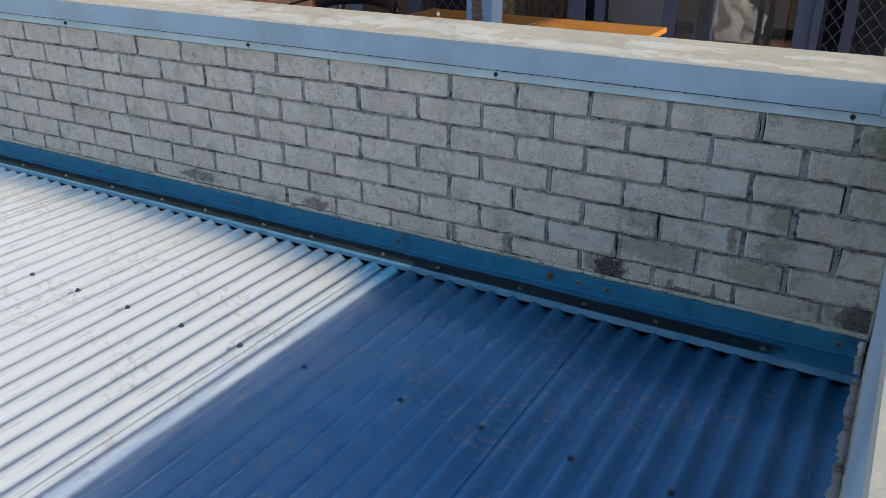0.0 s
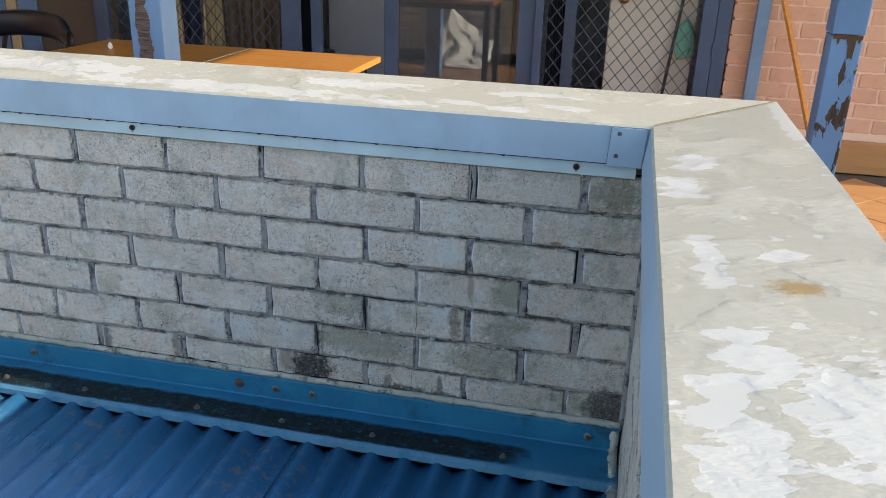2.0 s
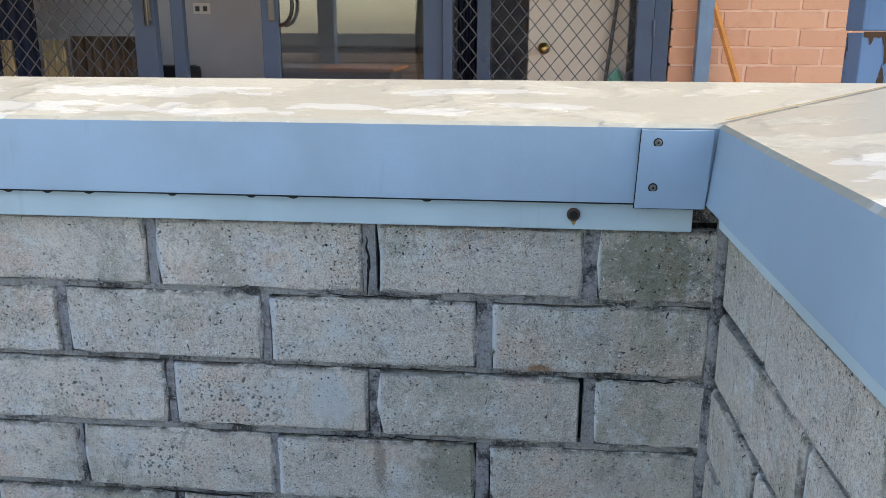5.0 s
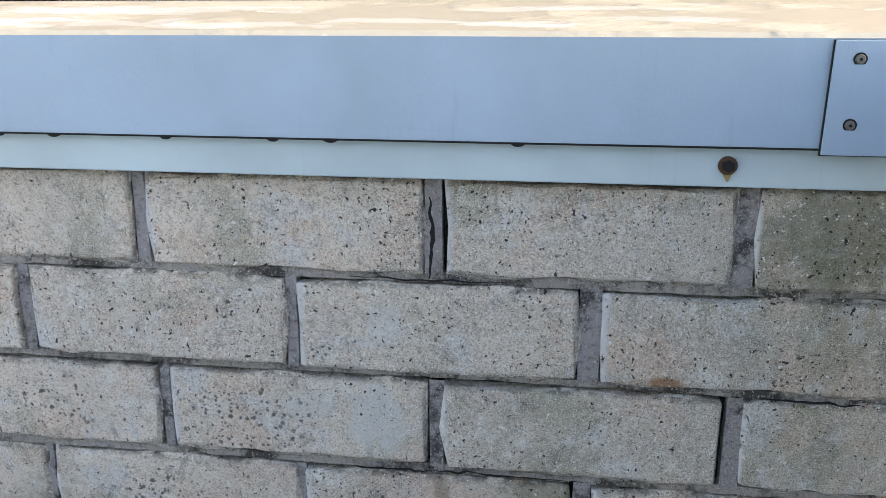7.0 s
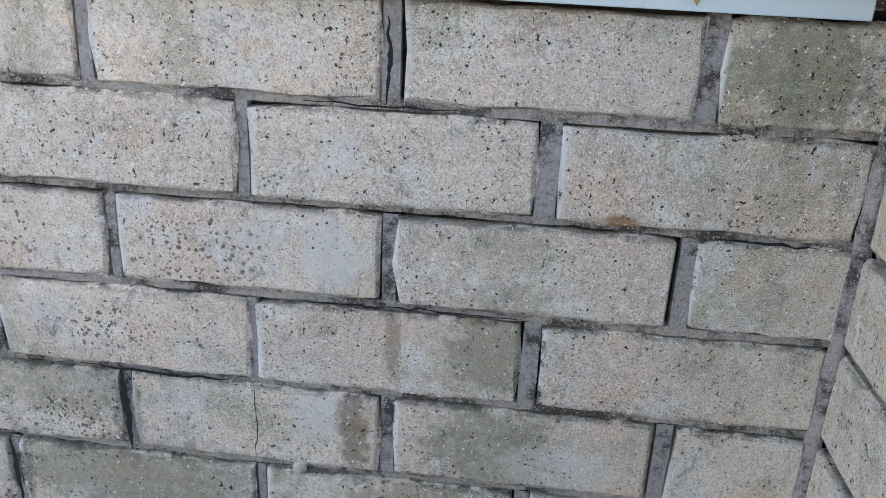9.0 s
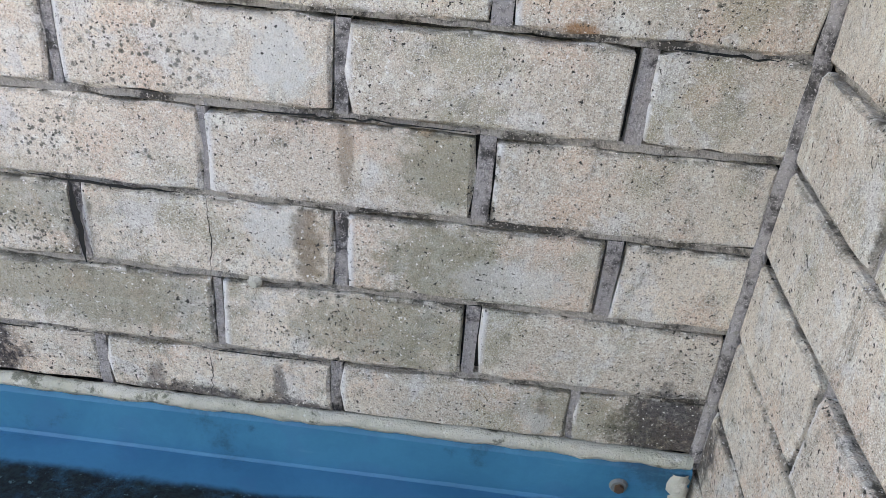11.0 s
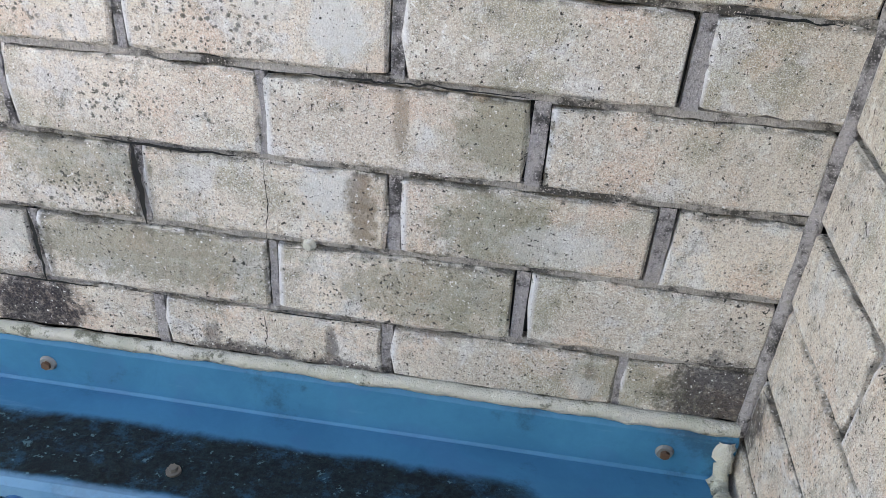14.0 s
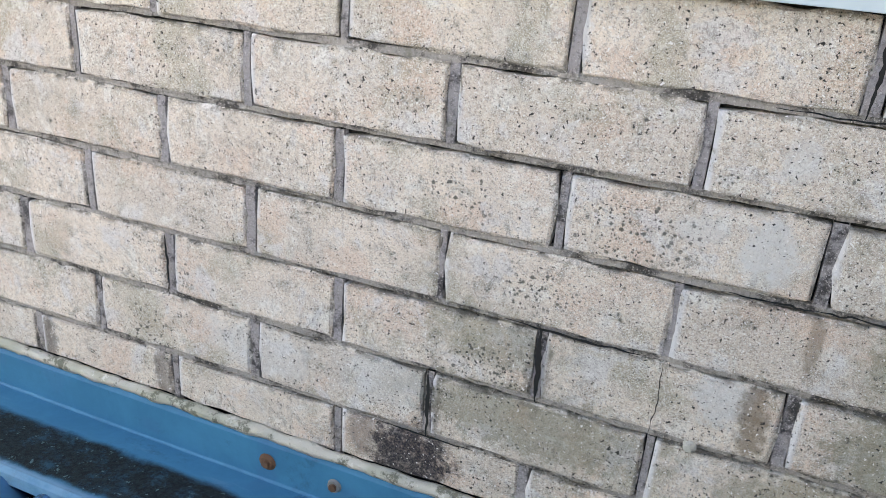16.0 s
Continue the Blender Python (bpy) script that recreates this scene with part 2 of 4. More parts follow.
M_BRICK = brick_material("concrete_brick", (0.645, 0.555, 0.475), (0.78, 0.665, 0.555), (0.085, 0.088, 0.066), STAINS)


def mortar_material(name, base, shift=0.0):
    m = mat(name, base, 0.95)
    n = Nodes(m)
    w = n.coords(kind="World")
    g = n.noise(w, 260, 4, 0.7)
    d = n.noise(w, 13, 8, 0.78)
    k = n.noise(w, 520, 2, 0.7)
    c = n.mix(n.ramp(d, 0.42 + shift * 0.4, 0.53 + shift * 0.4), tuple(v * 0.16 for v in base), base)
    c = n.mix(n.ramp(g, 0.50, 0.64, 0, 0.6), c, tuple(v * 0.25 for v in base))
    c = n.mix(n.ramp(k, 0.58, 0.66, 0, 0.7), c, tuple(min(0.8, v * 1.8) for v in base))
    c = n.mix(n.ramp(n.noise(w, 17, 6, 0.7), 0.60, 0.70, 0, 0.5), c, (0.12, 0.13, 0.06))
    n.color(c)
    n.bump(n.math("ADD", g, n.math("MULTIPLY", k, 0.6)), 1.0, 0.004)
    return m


M_MORTAR = mortar_material("grey_mortar", (0.37, 0.345, 0.345), -0.05)
M_BED = mortar_material("dirty_bed_mortar", (0.39, 0.36, 0.335), -0.02)
# near-black core colour gives the shade inside open gaps
M_CORE = mortar_material("shaded_gap_core", (0.035, 0.033, 0.03))


BARE_SIDE = ((0.055, -0.275, 0.030, 0.050), (0.040, -0.43, 0.030, 0.055), (0.052, -0.69, 0.020, 0.055), (0.060, -0.785, 0.018, 0.02), (0.138, -0.706, 0.030, 0.016),
             (0.073, -0.96, 0.034, 0.045), (0.042, -1.02, 0.026, 0.035), (0.050, -1.13, 0.034, 0.08), (0.165, -1.07, 0.060, 0.10), (0.085, -1.25, 0.020, 0.025),
             (0.110, -1.38, 0.070, 0.14), (0.130, -1.66, 0.075, 0.13), (0.045, -1.95, 0.05, 0.15), (0.246, 0.03, 0.018, 0.19))
BARE_LONG = ((-0.95, 0.035, 0.36, 0.030), (-0.52, 0.02, 0.09, 0.018), (-0.40, 0.045, 0.07, 0.015), (-0.30, 0.025, 0.06, 0.015), (-0.17, 0.06, 0.06, 0.016),
             (-0.27, 0.13, 0.08, 0.016), (-0.66, 0.12, 0.15, 0.025), (-1.5, 0.10, 0.30, 0.05), (-2.1, 0.05, 0.40, 0.045), (-2.7, 0.12, 0.50, 0.05), (-3.8, 0.08, 0.6, 0.06))


def cap_material():
    m = mat("cream_cap_paint", (0.52, 0.47, 0.36), 0.5)
    n = Nodes(m)
    w = n.coords((1.0, 1.0, 1.0), "World")
    film = n.noise(n.coords((0.9, 1.0, 1.0), "World", (0, 0, 0.4)), 10.5, 5.0, 0.52, 0.0)
    here = n.noise(w, 1.7, 2, 0.5)
    fine = n.noise(w, 70, 4, 0.65)
    ripple = n.noise(n.coords((0.8, 1.5, 1), "World", (0, 0, 0.2)), 75, 3, 0.55, 0.0)
    drops = n.noise(n.coords((0.8, 1.0, 1), "World"), 36, 2, 0.5)
    wet = n.math("ADD", film, n.ramp(here, 0.35, 0.65, -0.05, 0.05))
    wet = n.math("ADD", wet, n.ramp(n.xyz(w)[0], -0.06, 0.05, 0.018, -0.020))
    ragged = n.math("MULTIPLY", n.math("SUBTRACT", n.noise(n.coords((0.8, 1.5, 1.0), "World"), 22, 4, 0.55), 0.5), 3.4)
    white = n.ramp(n.math("ADD", drops, n.ramp(here, 0.35, 0.65, -0.03, 0.03)), 0.705, 0.72)
    for px, py, rx, ry in BARE_SIDE + BARE_LONG:
        q = n.t.nodes.new("ShaderNodeMapping")
        q.vector_type = "TEXTURE"
        q.inputs["Location"].default_value = (px, py, 0.118)
        q.inputs["Scale"].default_value = (rx, ry, 1)
        n.link(w, q.inputs[0])
        r = n.t.nodes.new("ShaderNodeVectorMath")
        r.operation = "LENGTH"
        n.link(q.outputs[0], r.inputs[0])
        white = n.math("MAXIMUM", white, n.ramp(n.math("ADD", r.outputs["Value"], ragged), 1.04, 0.98))
    # plain bands along the folded edges
    x, y, z = n.xyz(w)
    c = n.mix(n.ramp(fine, 0.3, 0.7, 0, 0.5), (0.385, 0.36, 0.295), (0.435, 0.41, 0.34))
    p = n.t.nodes.new("ShaderNodeMapping")
    p.vector_type = "TEXTURE"
    p.inputs["Location"].default_value = (0.136, -0.80, 0.112)
    p.inputs["Scale"].default_value = (0.030, 0.022, 1)
    n.link(w, p.inputs[0])
    d = n.t.nodes.new("ShaderNodeVectorMath")
    d.operation = "LENGTH"
    n.link(p.outputs[0], d.inputs[0])
    rust = n.ramp(n.math("ADD", d.outputs["Value"], n.math("MULTIPLY", n.math("SUBTRACT", n.noise(w, 75, 5, 0.7), 0.5), 3.0)), 1.3, 0.3, 0.0, 0.85)
    c = n.mix(white, c, (0.49, 0.475, 0.435))
    c = n.mix(rust, c, (0.30, 0.19, 0.07))
    n.color(c)
    n.rough(n.ramp(wet, 0.5, 0.57, 0.34, 0.6))
    blister = n.ramp(n.math("ADD", wet, 0.0), 0.46, 0.53, 0.25, 1.0)
    h = n.math("ADD", n.math("MULTIPLY", ripple, blister), n.math("MULTIPLY", white, -0.10))
    n.bump(h, 0.5, 0.004)
    return m


M_CAP = cap_material()


def paint_material(name, base, rough=0.45, dirt=0.12, streak=True, fade=1.25):
    m = mat(name, base, rough)
    n = Nodes(m)
    w = n.coords(kind="World")
    big = n.noise(w, 4.0, 4, 0.6)
    run = n.noise(n.coords((1, 1, 0.06), "World"), 60, 4, 0.65)
    fine = n.noise(w, 300, 3, 0.6)
    c = n.mix(n.ramp(big, 0.3, 0.7), base, tuple(min(1, v * fade) for v in base))
    if streak:
        c = n.mix(n.ramp(run, 0.58, 0.80, 0, dirt), c, tuple(v * 0.45 for v in base))
    n.color(c)
    n.rough(n.ramp(big, 0.3, 0.7, rough - 0.06, rough + 0.12))
    n.bump(n.math("ADD", fine, n.math("MULTIPLY", n.noise(w, 22, 2), 2.0)), 0.12, 0.0015)
    return m


def peach_material():
    m = mat("peach_brick", (0.66, 0.36, 0.23), 0.85)
    n = Nodes(m)
    w = n.coords(kind="World")
    c = n.mix(n.random(), (0.62, 0.335, 0.22), (0.72, 0.42, 0.28))
    c = n.mix(n.ramp(n.noise(w, 14, 5, 0.65), 0.5, 0.7, 0, 0.4), c, (0.52, 0.27, 0.17))
    c = n.mix(n.ramp(n.noise(w, 220, 3, 0.7), 0.5, 0.65, 0, 0.35), c, (0.78, 0.52, 0.38))
    n.color(c)
    n.bump(n.noise(w, 180, 4, 0.7), 0.4, 0.002)
    return m


M_PEACH = peach_material()
M_PIPE = paint_material("blue_pipe_paint", (0.15, 0.25, 0.39), 0.45, 0.3)
M_GRASS = paint_material("dry_grass", (0.075, 0.085, 0.035), 0.95, 0.1, False, 1.6)
M_MORTAR_PALE = paint_material("pale_mortar", (0.76, 0.54, 0.42), 0.9, 0.1, False, 1.1)
M_FASCIA = paint_material("pale_blue_paint", (0.235, 0.315, 0.40), 0.42, 0.25)
M_STRIP = paint_material("very_pale_blue_paint", (0.35, 0.435, 0.475), 0.45, 0.2)
M_BLUE = paint_material("mid_blue_paint", (0.095, 0.175, 0.32), 0.45, 0.3)
M_BLUE_DARK = paint_material("dark_blue_frame_paint", (0.045, 0.076, 0.145), 0.4, 0.2)


def roof_material():
    m = mat("weathered_blue_steel", (0.03, 0.12, 0.30), 0.5)
    n = Nodes(m)
    w = n.coords(kind="World")
    x, y, z = n.xyz(w)
    along = n.noise(n.coords((1, 0.10, 1), "World"), 45, 5, 0.65)
    big = n.noise(w, 2.6, 5, 0.6)
    fine = n.noise(w, 240, 3, 0.6)
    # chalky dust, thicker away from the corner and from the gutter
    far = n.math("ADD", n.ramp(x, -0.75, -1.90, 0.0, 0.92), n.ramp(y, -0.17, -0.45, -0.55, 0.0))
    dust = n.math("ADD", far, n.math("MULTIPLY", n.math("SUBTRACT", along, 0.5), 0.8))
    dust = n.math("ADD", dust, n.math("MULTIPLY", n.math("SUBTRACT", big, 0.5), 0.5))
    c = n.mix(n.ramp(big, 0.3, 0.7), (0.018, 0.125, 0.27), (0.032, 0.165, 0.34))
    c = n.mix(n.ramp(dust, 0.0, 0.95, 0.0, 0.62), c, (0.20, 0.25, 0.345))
    # sunlit paleness put into the colour past the shadow edge, with rubbed grey spots
    sunlit_pale = n.math("ADD", n.ramp(x, -1.22, -1.62, 0.0, 0.66), n.ramp(y, -0.17, -0.42, -0.46, 0.0))
    sunlit_pale = n.math("ADD", sunlit_pale, n.math("MULTIPLY", n.math("SUBTRACT", along, 0.5), 0.55))
    c = n.mix(n.ramp(sunlit_pale, 0.05, 0.60, 0.0, 0.82), c, (0.40, 0.415, 0.42))
    rubbed = n.math("MULTIPLY", n.ramp(n.noise(w, 46, 5, 0.7), 0.53, 0.60, 0.0, 0.5), n.ramp(n.noise(w, 3.4, 3, 0.6), 0.48, 0.58))
    c = n.mix(rubbed, c, (0.20, 0.20, 0.18))
    grime = n.ramp(n.noise(n.coords((1, 0.05, 1), "World"), 130, 3, 0.6), 0.56, 0.70, 0.0, 0.35)
    c = n.mix(grime, c, (0.05, 0.06, 0.08))
    n.color(c)
    n.rough(n.ramp(dust, 0.0, 0.7, 0.24, 0.46))
    n.bump(fine, 0.15, 0.001)
    return m


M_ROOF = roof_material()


def gutter_material():
    m = mat("dirty_blue_flashing", (0.03, 0.14, 0.30), 0.42)
    n = Nodes(m)
    w = n.coords(kind="World")
    x, y, z = n.xyz(w)
    edge = n.noise(w, 11, 6, 0.7, 0.3)
    fine = n.noise(w, 150, 5, 0.75)
    # silt lies in the trough, thinning towards the corner
    band = n.math("MULTIPLY", n.ramp(y, -0.040, -0.080), n.ramp(y, -0.168, -0.140))
    silt = n.math("MULTIPLY", band, n.ramp(x, -0.10, -0.28))
    silt = n.math("ADD", silt, n.math("MULTIPLY", n.math("SUBTRACT", edge, 0.5), 1.4))
    c = n.mix(n.ramp(edge, 0.35, 0.7), (0.012, 0.130, 0.235), (0.018, 0.165, 0.285))
    c = n.mix(n.ramp(n.noise(w, 16, 2, 0.4), 0.58, 0.62, 0, 0.25), c, (0.03, 0.12, 0.24))
    c = n.mix(n.ramp(n.noise(w, 7, 8, 0.78), 0.52, 0.66, 0, 0.7), c, (0.014, 0.05, 0.085))
    c = n.mix(n.ramp(n.noise(n.coords((0.25, 1, 1), "World"), 30, 6, 0.7), 0.60, 0.70, 0, 0.25), c, (0.10, 0.24, 0.34))
    c = n.mix(n.math("MULTIPLY", n.ramp(y, -0.147, -0.158), n.ramp(edge, 0.35, 0.55, 0.2, 0.5)), c, (0.14, 0.27, 0.37))
    mud = n.mix(n.ramp(fine, 0.40, 0.62), (0.0015, 0.002, 0.002), (0.006, 0.014, 0.014))
    mud = n.mix(n.ramp(n.noise(w, 95, 4, 0.7), 0.62, 0.67, 0, 0.8), mud, (0.05, 0.13, 0.15))
    c = n.mix(n.math("MULTIPLY", n.ramp(silt, 0.36, 0.92, 0, 0.97), n.ramp(n.noise(w, 34, 8, 0.8), 0.34, 0.50, 0.74, 1.0)), c, mud)
    n.color(c)
    n.rough(n.ramp(silt, 0.3, 0.7, 0.4, 0.95))
    n.b.inputs["Specular IOR Level"].default_value = 0.25
    n.bump(n.math("MULTIPLY", fine, n.ramp(silt, 0.45, 0.85)), 0.6, 0.003)
    return m


M_GUTTER = gutter_material()


def seal_material():
    m = mat("grey_white_sealant", (0.36, 0.36, 0.315), 0.6)
    n = Nodes(m)
    w = n.coords(kind="World")
    dirt = n.noise(w, 34, 7, 0.75)
    c = n.mix(n.ramp(n.noise(w, 9, 4, 0.6), 0.4, 0.6), (0.30, 0.31, 0.25), (0.42, 0.41, 0.36))
    c = n.mix(n.ramp(n.noise(w, 55, 5, 0.7), 0.60, 0.66, 0, 0.7), c, (0.58, 0.58, 0.54))
    c = n.mix(n.ramp(dirt, 0.54, 0.62, 0, 0.85), c, (0.07, 0.075, 0.05))
    n.color(c)
    n.bump(n.math("ADD", dirt, n.noise(w, 180, 3, 0.7)), 0.9, 0.004)
    return m


M_SEAL = seal_material()
M_STEEL = mat("dull_steel", (0.17, 0.16, 0.145), 0.5, 0.7)
M_SCREW = mat("dark_screw", (0.03, 0.045, 0.07), 0.6)
M_RUST = paint_material("rust", (0.062, 0.032, 0.019), 0.9, 0.3, False, 1.6)
M_WASHER = paint_material("weathered_washer", (0.11, 0.12, 0.12), 0.6, 0.2, False, 1.6)
M_BLACK = mat("black_vinyl", (0.012, 0.014, 0.022), 0.32)
M_CREVICE = mat("dark_crevice", (0.008, 0.008, 0.008), 0.95)


def wood_material(name, base, dark, scale=6.0, rough=0.35):
    m = mat(name, base, rough)
    n = Nodes(m)
    w = n.coords((0.6, 9, 9), "World")
    g = n.noise(w, scale, 6, 0.6, 0.4)
    c = n.mix(n.ramp(g, 0.3, 0.7), base, dark)
    n.color(c)
    n.bump(g, 0.1, 0.001)
    return m


M_WOOD = wood_material("orange_varnished_wood", (0.56, 0.24, 0.05), (0.42, 0.16, 0.03))
M_TILE = wood_material("terracotta_tile", (0.50, 0.25, 0.10), (0.42, 0.20, 0.08), 2.0, 0.4)
M_ROOM = paint_material("grey_room_paint", (0.45, 0.45, 0.50), 0.7, 0.05, False, 1.1)
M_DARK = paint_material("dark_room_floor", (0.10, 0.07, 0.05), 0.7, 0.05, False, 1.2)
M_CREAM_DOOR = paint_material("cream_door_paint", (0.58, 0.54, 0.48), 0.5, 0.05, False, 1.1)
M_CLOTH = mat("white_cloth", (0.80, 0.80, 0.78), 0.9)
M_LATTICE = mat("grey_blue_lattice", (0.08, 0.09, 0.115), 0.45, 0.2)
M_BRASS = mat("brass", (0.70, 0.48, 0.18), 0.3, 1.0)
M_GREEN = paint_material("green_cloth", (0.14, 0.36, 0.28), 0.8, 0.1, False, 1.3)
M_PLASTIC = mat("white_plastic", (0.75, 0.75, 0.73), 0.4)


def glass_material():
    m = bpy.data.materials.new("window_glass")
    m.use_nodes = True
    t = m.node_tree
    t.nodes.clear()
    out = t.nodes.new("ShaderNodeOutputMaterial")
    g = t.nodes.new("ShaderNodeBsdfGlossy")
    g.inputs["Roughness"].default_value = 0.01
    tr = t.nodes.new("ShaderNodeBsdfTransparent")
    tr.inputs[0].default_value = (0.72, 0.74, 0.74, 1)
    mx = t.nodes.new("ShaderNodeMixShader")
    fr = t.nodes.new("ShaderNodeFresnel")
    fr.inputs["IOR"].default_value = 2.1
    t.links.new(fr.outputs[0], mx.inputs[0])
    t.links.new(tr.outputs[0], mx.inputs[1])
    t.links.new(g.outputs[0], mx.inputs[2])
    t.links.new(mx.outputs[0], out.inputs[0])
    return m


M_GLASS = glass_material()

# ---------------------------------------------------------------- numbers of the place
PITCH, COURSE = 0.24, 0.086          # brick and joint
CAP_TOP, CAP_LOW = 0.107, 0.028      # folded cap on the parapet
WALL_LOW = -0.592                    # where the flashing meets the bricks
FLOOR = -0.82                        # patio floor
FAR_Y = 3.4                          # house wall across the patio
ROOF_Z = -0.655                      # middle of the corrugated sheets


# ---------------------------------------------------------------- brick pieces
def brick_mesh(name, w, h, seed, material, depth=0.06, chip=0.0030):
    """One brick, front face at y = 0, centred on x and z, with worn edges."""
    rnd = random.Random(seed)
    bm = bmesh.new()
    xs = [-0.5, -0.36, -0.21, -0.07, 0.08, 0.22, 0.35, 0.5]
    ring = [(x, -0.5) for x in xs] + [(0.5, 0.0)] + [(x, 0.5) for x in reversed(xs)] + [(-0.5, 0.0)]
    def loop(inset, y, jit):
        vs = []
        for cx, cz in ring:
            corner = abs(cx) == 0.5 and abs(cz) == 0.5
            x = cx * (w - 2 * inset) + rnd.uniform(-jit, jit) - (math.copysign(0.0012, cx) if corner else 0)
            z = cz * (h - 2 * inset) + rnd.uniform(-jit, jit) - (math.copysign(0.0012, cz) if corner else 0)
            vs.append(bm.verts.new((x, y, z)))
        return vs
    back = loop(0.0, depth, 0)
    edge = loop(0.0, 0.0035, chip)
    front = loop(0.0032, 0.0, chip * 0.6)
    bm.faces.new(front)
    for a, b in ((edge, front), (back, edge)):
        for i in range(len(ring)):
            j = (i + 1) % len(ring)
            bm.faces.new((a[i], a[j], b[j], b[i]))
    bmesh.ops.recalc_face_normals(bm, faces=bm.faces)
    return mesh_of(name, bm, material)


JOINT_WIDTH = {(0, 0): 0.0165, (0, 1): 0.0150, (1, 0): 0.0175, (2, 0): 0.0140, (2, 1): 0.0120, (3, 0): 0.0150, (4, 0): 0.0145, (4, 1): 0.0125, (5, 0): 0.0135}
JOINT_SHIFT = {(1, 0): 0.006, (2, 0): 0.004, (3, 0): 0.007, (4, 0): 0.009, (5, 0): 0.011, (2, 1): 0.003, (3, 1): 0.003, (4, 1): 0.005, (5, 1): 0.006, (0, 2): -0.006, (2, 3): -0.005, (5, 3): 0.004}


def joint(k, n, starts, seed):
    """Middle and width of upright joint n in course k, as a distance from the corner."""
    r = random.Random(1000 * seed + 37 * k + n)
    width, shift = 0.0085 + 0.0045 * r.random(), r.uniform(-0.002, 0.002)
    if seed == 2:
        width, shift = JOINT_WIDTH.get((k, n), width), -JOINT_SHIFT.get((k, n), -shift)
    return starts[k % 2] - 0.0042 + n * PITCH + shift, width


def lay(parent, mesh, m):
    ob = new("brick", mesh)
    ob.parent = parent
    ob.matrix_basis = m
    return ob


def lay_courses(parent, courses, starts, length, place, meshes, z_of, rnd, side=-1, corner=(0.004, 0.004), seed=1):
    """Rows of bricks from the corner. starts: the first joint of even and odd rows. side: -1 along -x, 1 along +x of the place."""
    for k in range(courses):
        h = 0.0785 if z_of(k, "h") is None else z_of(k, "h")
        s, n = corner[k % 2], 0
        while s < length:
            mid_joint, wide = joint(k, n, starts, seed)
            w = mid_joint - wide / 2 - s
            key = (round(w / 0.002), round(h, 3))
            if key not in meshes:
                meshes[key] = [brick_mesh("brick", key[0] * 0.002, h, 31 * len(meshes) + 7 * q + k, meshes["m"]) for q in range(6)]
            mid = side * (s + w / 2)
            m = place @ pose(mid + rnd.uniform(-0.0018, 0.0018), rnd.uniform(-0.0018, 0.0012), z_of(k) + rnd.uniform(-0.0014, 0.0014), rnd.uniform(-0.4, 0.4), rnd.uniform(-0.35, 0.35), rnd.uniform(-0.35, 0.35))
            lay(parent, rnd.choice(meshes[key]), m)
            s, n = mid_joint + wide / 2, n + 1


def mortar_mesh(name, length, starts, courses, z_top, side, seed, front=0.0032, low=-0.60):
    """Bed and upright joints, set back from the bricks, with open cracks along some edges."""
    verts, faces, slots = [], [], []

    def strip(a, b, steps, gap_lo, gap_hi, upright, back=0.0, half=0.0043):
        first = len(verts)
        for i in range(steps + 1):
            f = i / steps
            p = [a[q] + (b[q] - a[q]) * f for q in range(2)]
            lo = half - gap_lo(p)
            hi = half - gap_hi(p)
            y = front + back + 0.0022 * noise.noise((p[0] * 40, p[1] * 40, seed)) + 0.0018 * noise.noise((p[0] * 140, p[1] * 140, seed + 5))
            if upright:
                ring = ((p[0] - lo, 0.03, p[1]), (p[0] - lo, y, p[1]), (p[0] + hi, y, p[1]), (p[0] + hi, 0.03, p[1]))
            else:
                ring = ((p[0], 0.03, p[1] - lo), (p[0], y, p[1] - lo), (p[0], y, p[1] + hi), (p[0], 0.03, p[1] + hi))
            verts.extend((side * q[0], q[1], q[2]) for q in ring)
        for i in range(steps):
            for q in range(3):
                c = first + 4 * i + q
                faces.append((c, c + 1, c + 5, c + 4))
                slots.append(0 if upright else 1)

    def crack(at, power):
        return lambda p: max(0.0, noise.noise((p[0] * 5.0, p[1] * 5.0 + at, seed)) + 0.40 + 0.4 * noise.noise((p[0] * 60, p[1] * 60 + at, seed))) * power

    def none(p):
        return 0.0

    for k in range(courses):
        z = z_top - (k + 1) * COURSE
        strip((-0.013, z), (length, z), int(length / 0.006), crack(1.3 * k, 0.0034), none, False, 0.0010)
        for q in range(int(length / PITCH) + 1):
            j, wide = joint(k, q, starts, round(seed))
            lower = max(z + 0.003, low)
            strip((j, lower), (j, z + COURSE - 0.003), 8, crack(j, 0.0018), crack(j + 3, 0.0020), True, 0.0, wide / 2 + 0.0005)
    me = bpy.data.meshes.new(name)
    me.from_pydata(verts, [], faces)
    me.materials.append(M_MORTAR)
    me.materials.append(M_BED)
    me.polygons.foreach_set("material_index", slots)
    return me


# ---------------------------------------------------------------- parapet walls
L = 6.4
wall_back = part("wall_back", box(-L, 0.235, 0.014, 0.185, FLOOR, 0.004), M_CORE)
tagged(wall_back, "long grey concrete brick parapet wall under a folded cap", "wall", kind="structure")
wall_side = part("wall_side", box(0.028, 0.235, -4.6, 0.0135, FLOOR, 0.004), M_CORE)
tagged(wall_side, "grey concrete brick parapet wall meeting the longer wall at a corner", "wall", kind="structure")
meshes = {"m": M_BRICK}
HALF = 0.062


def z_course(k, what=""):
    if what == "h":
        return None if k < 6 else HALF
    return -0.0435 - k * COURSE if k < 6 else -6 * COURSE - 0.004 - HALF / 2


def z_even(k, what=""):
    return None if what == "h" else -0.0435 - k * COURSE


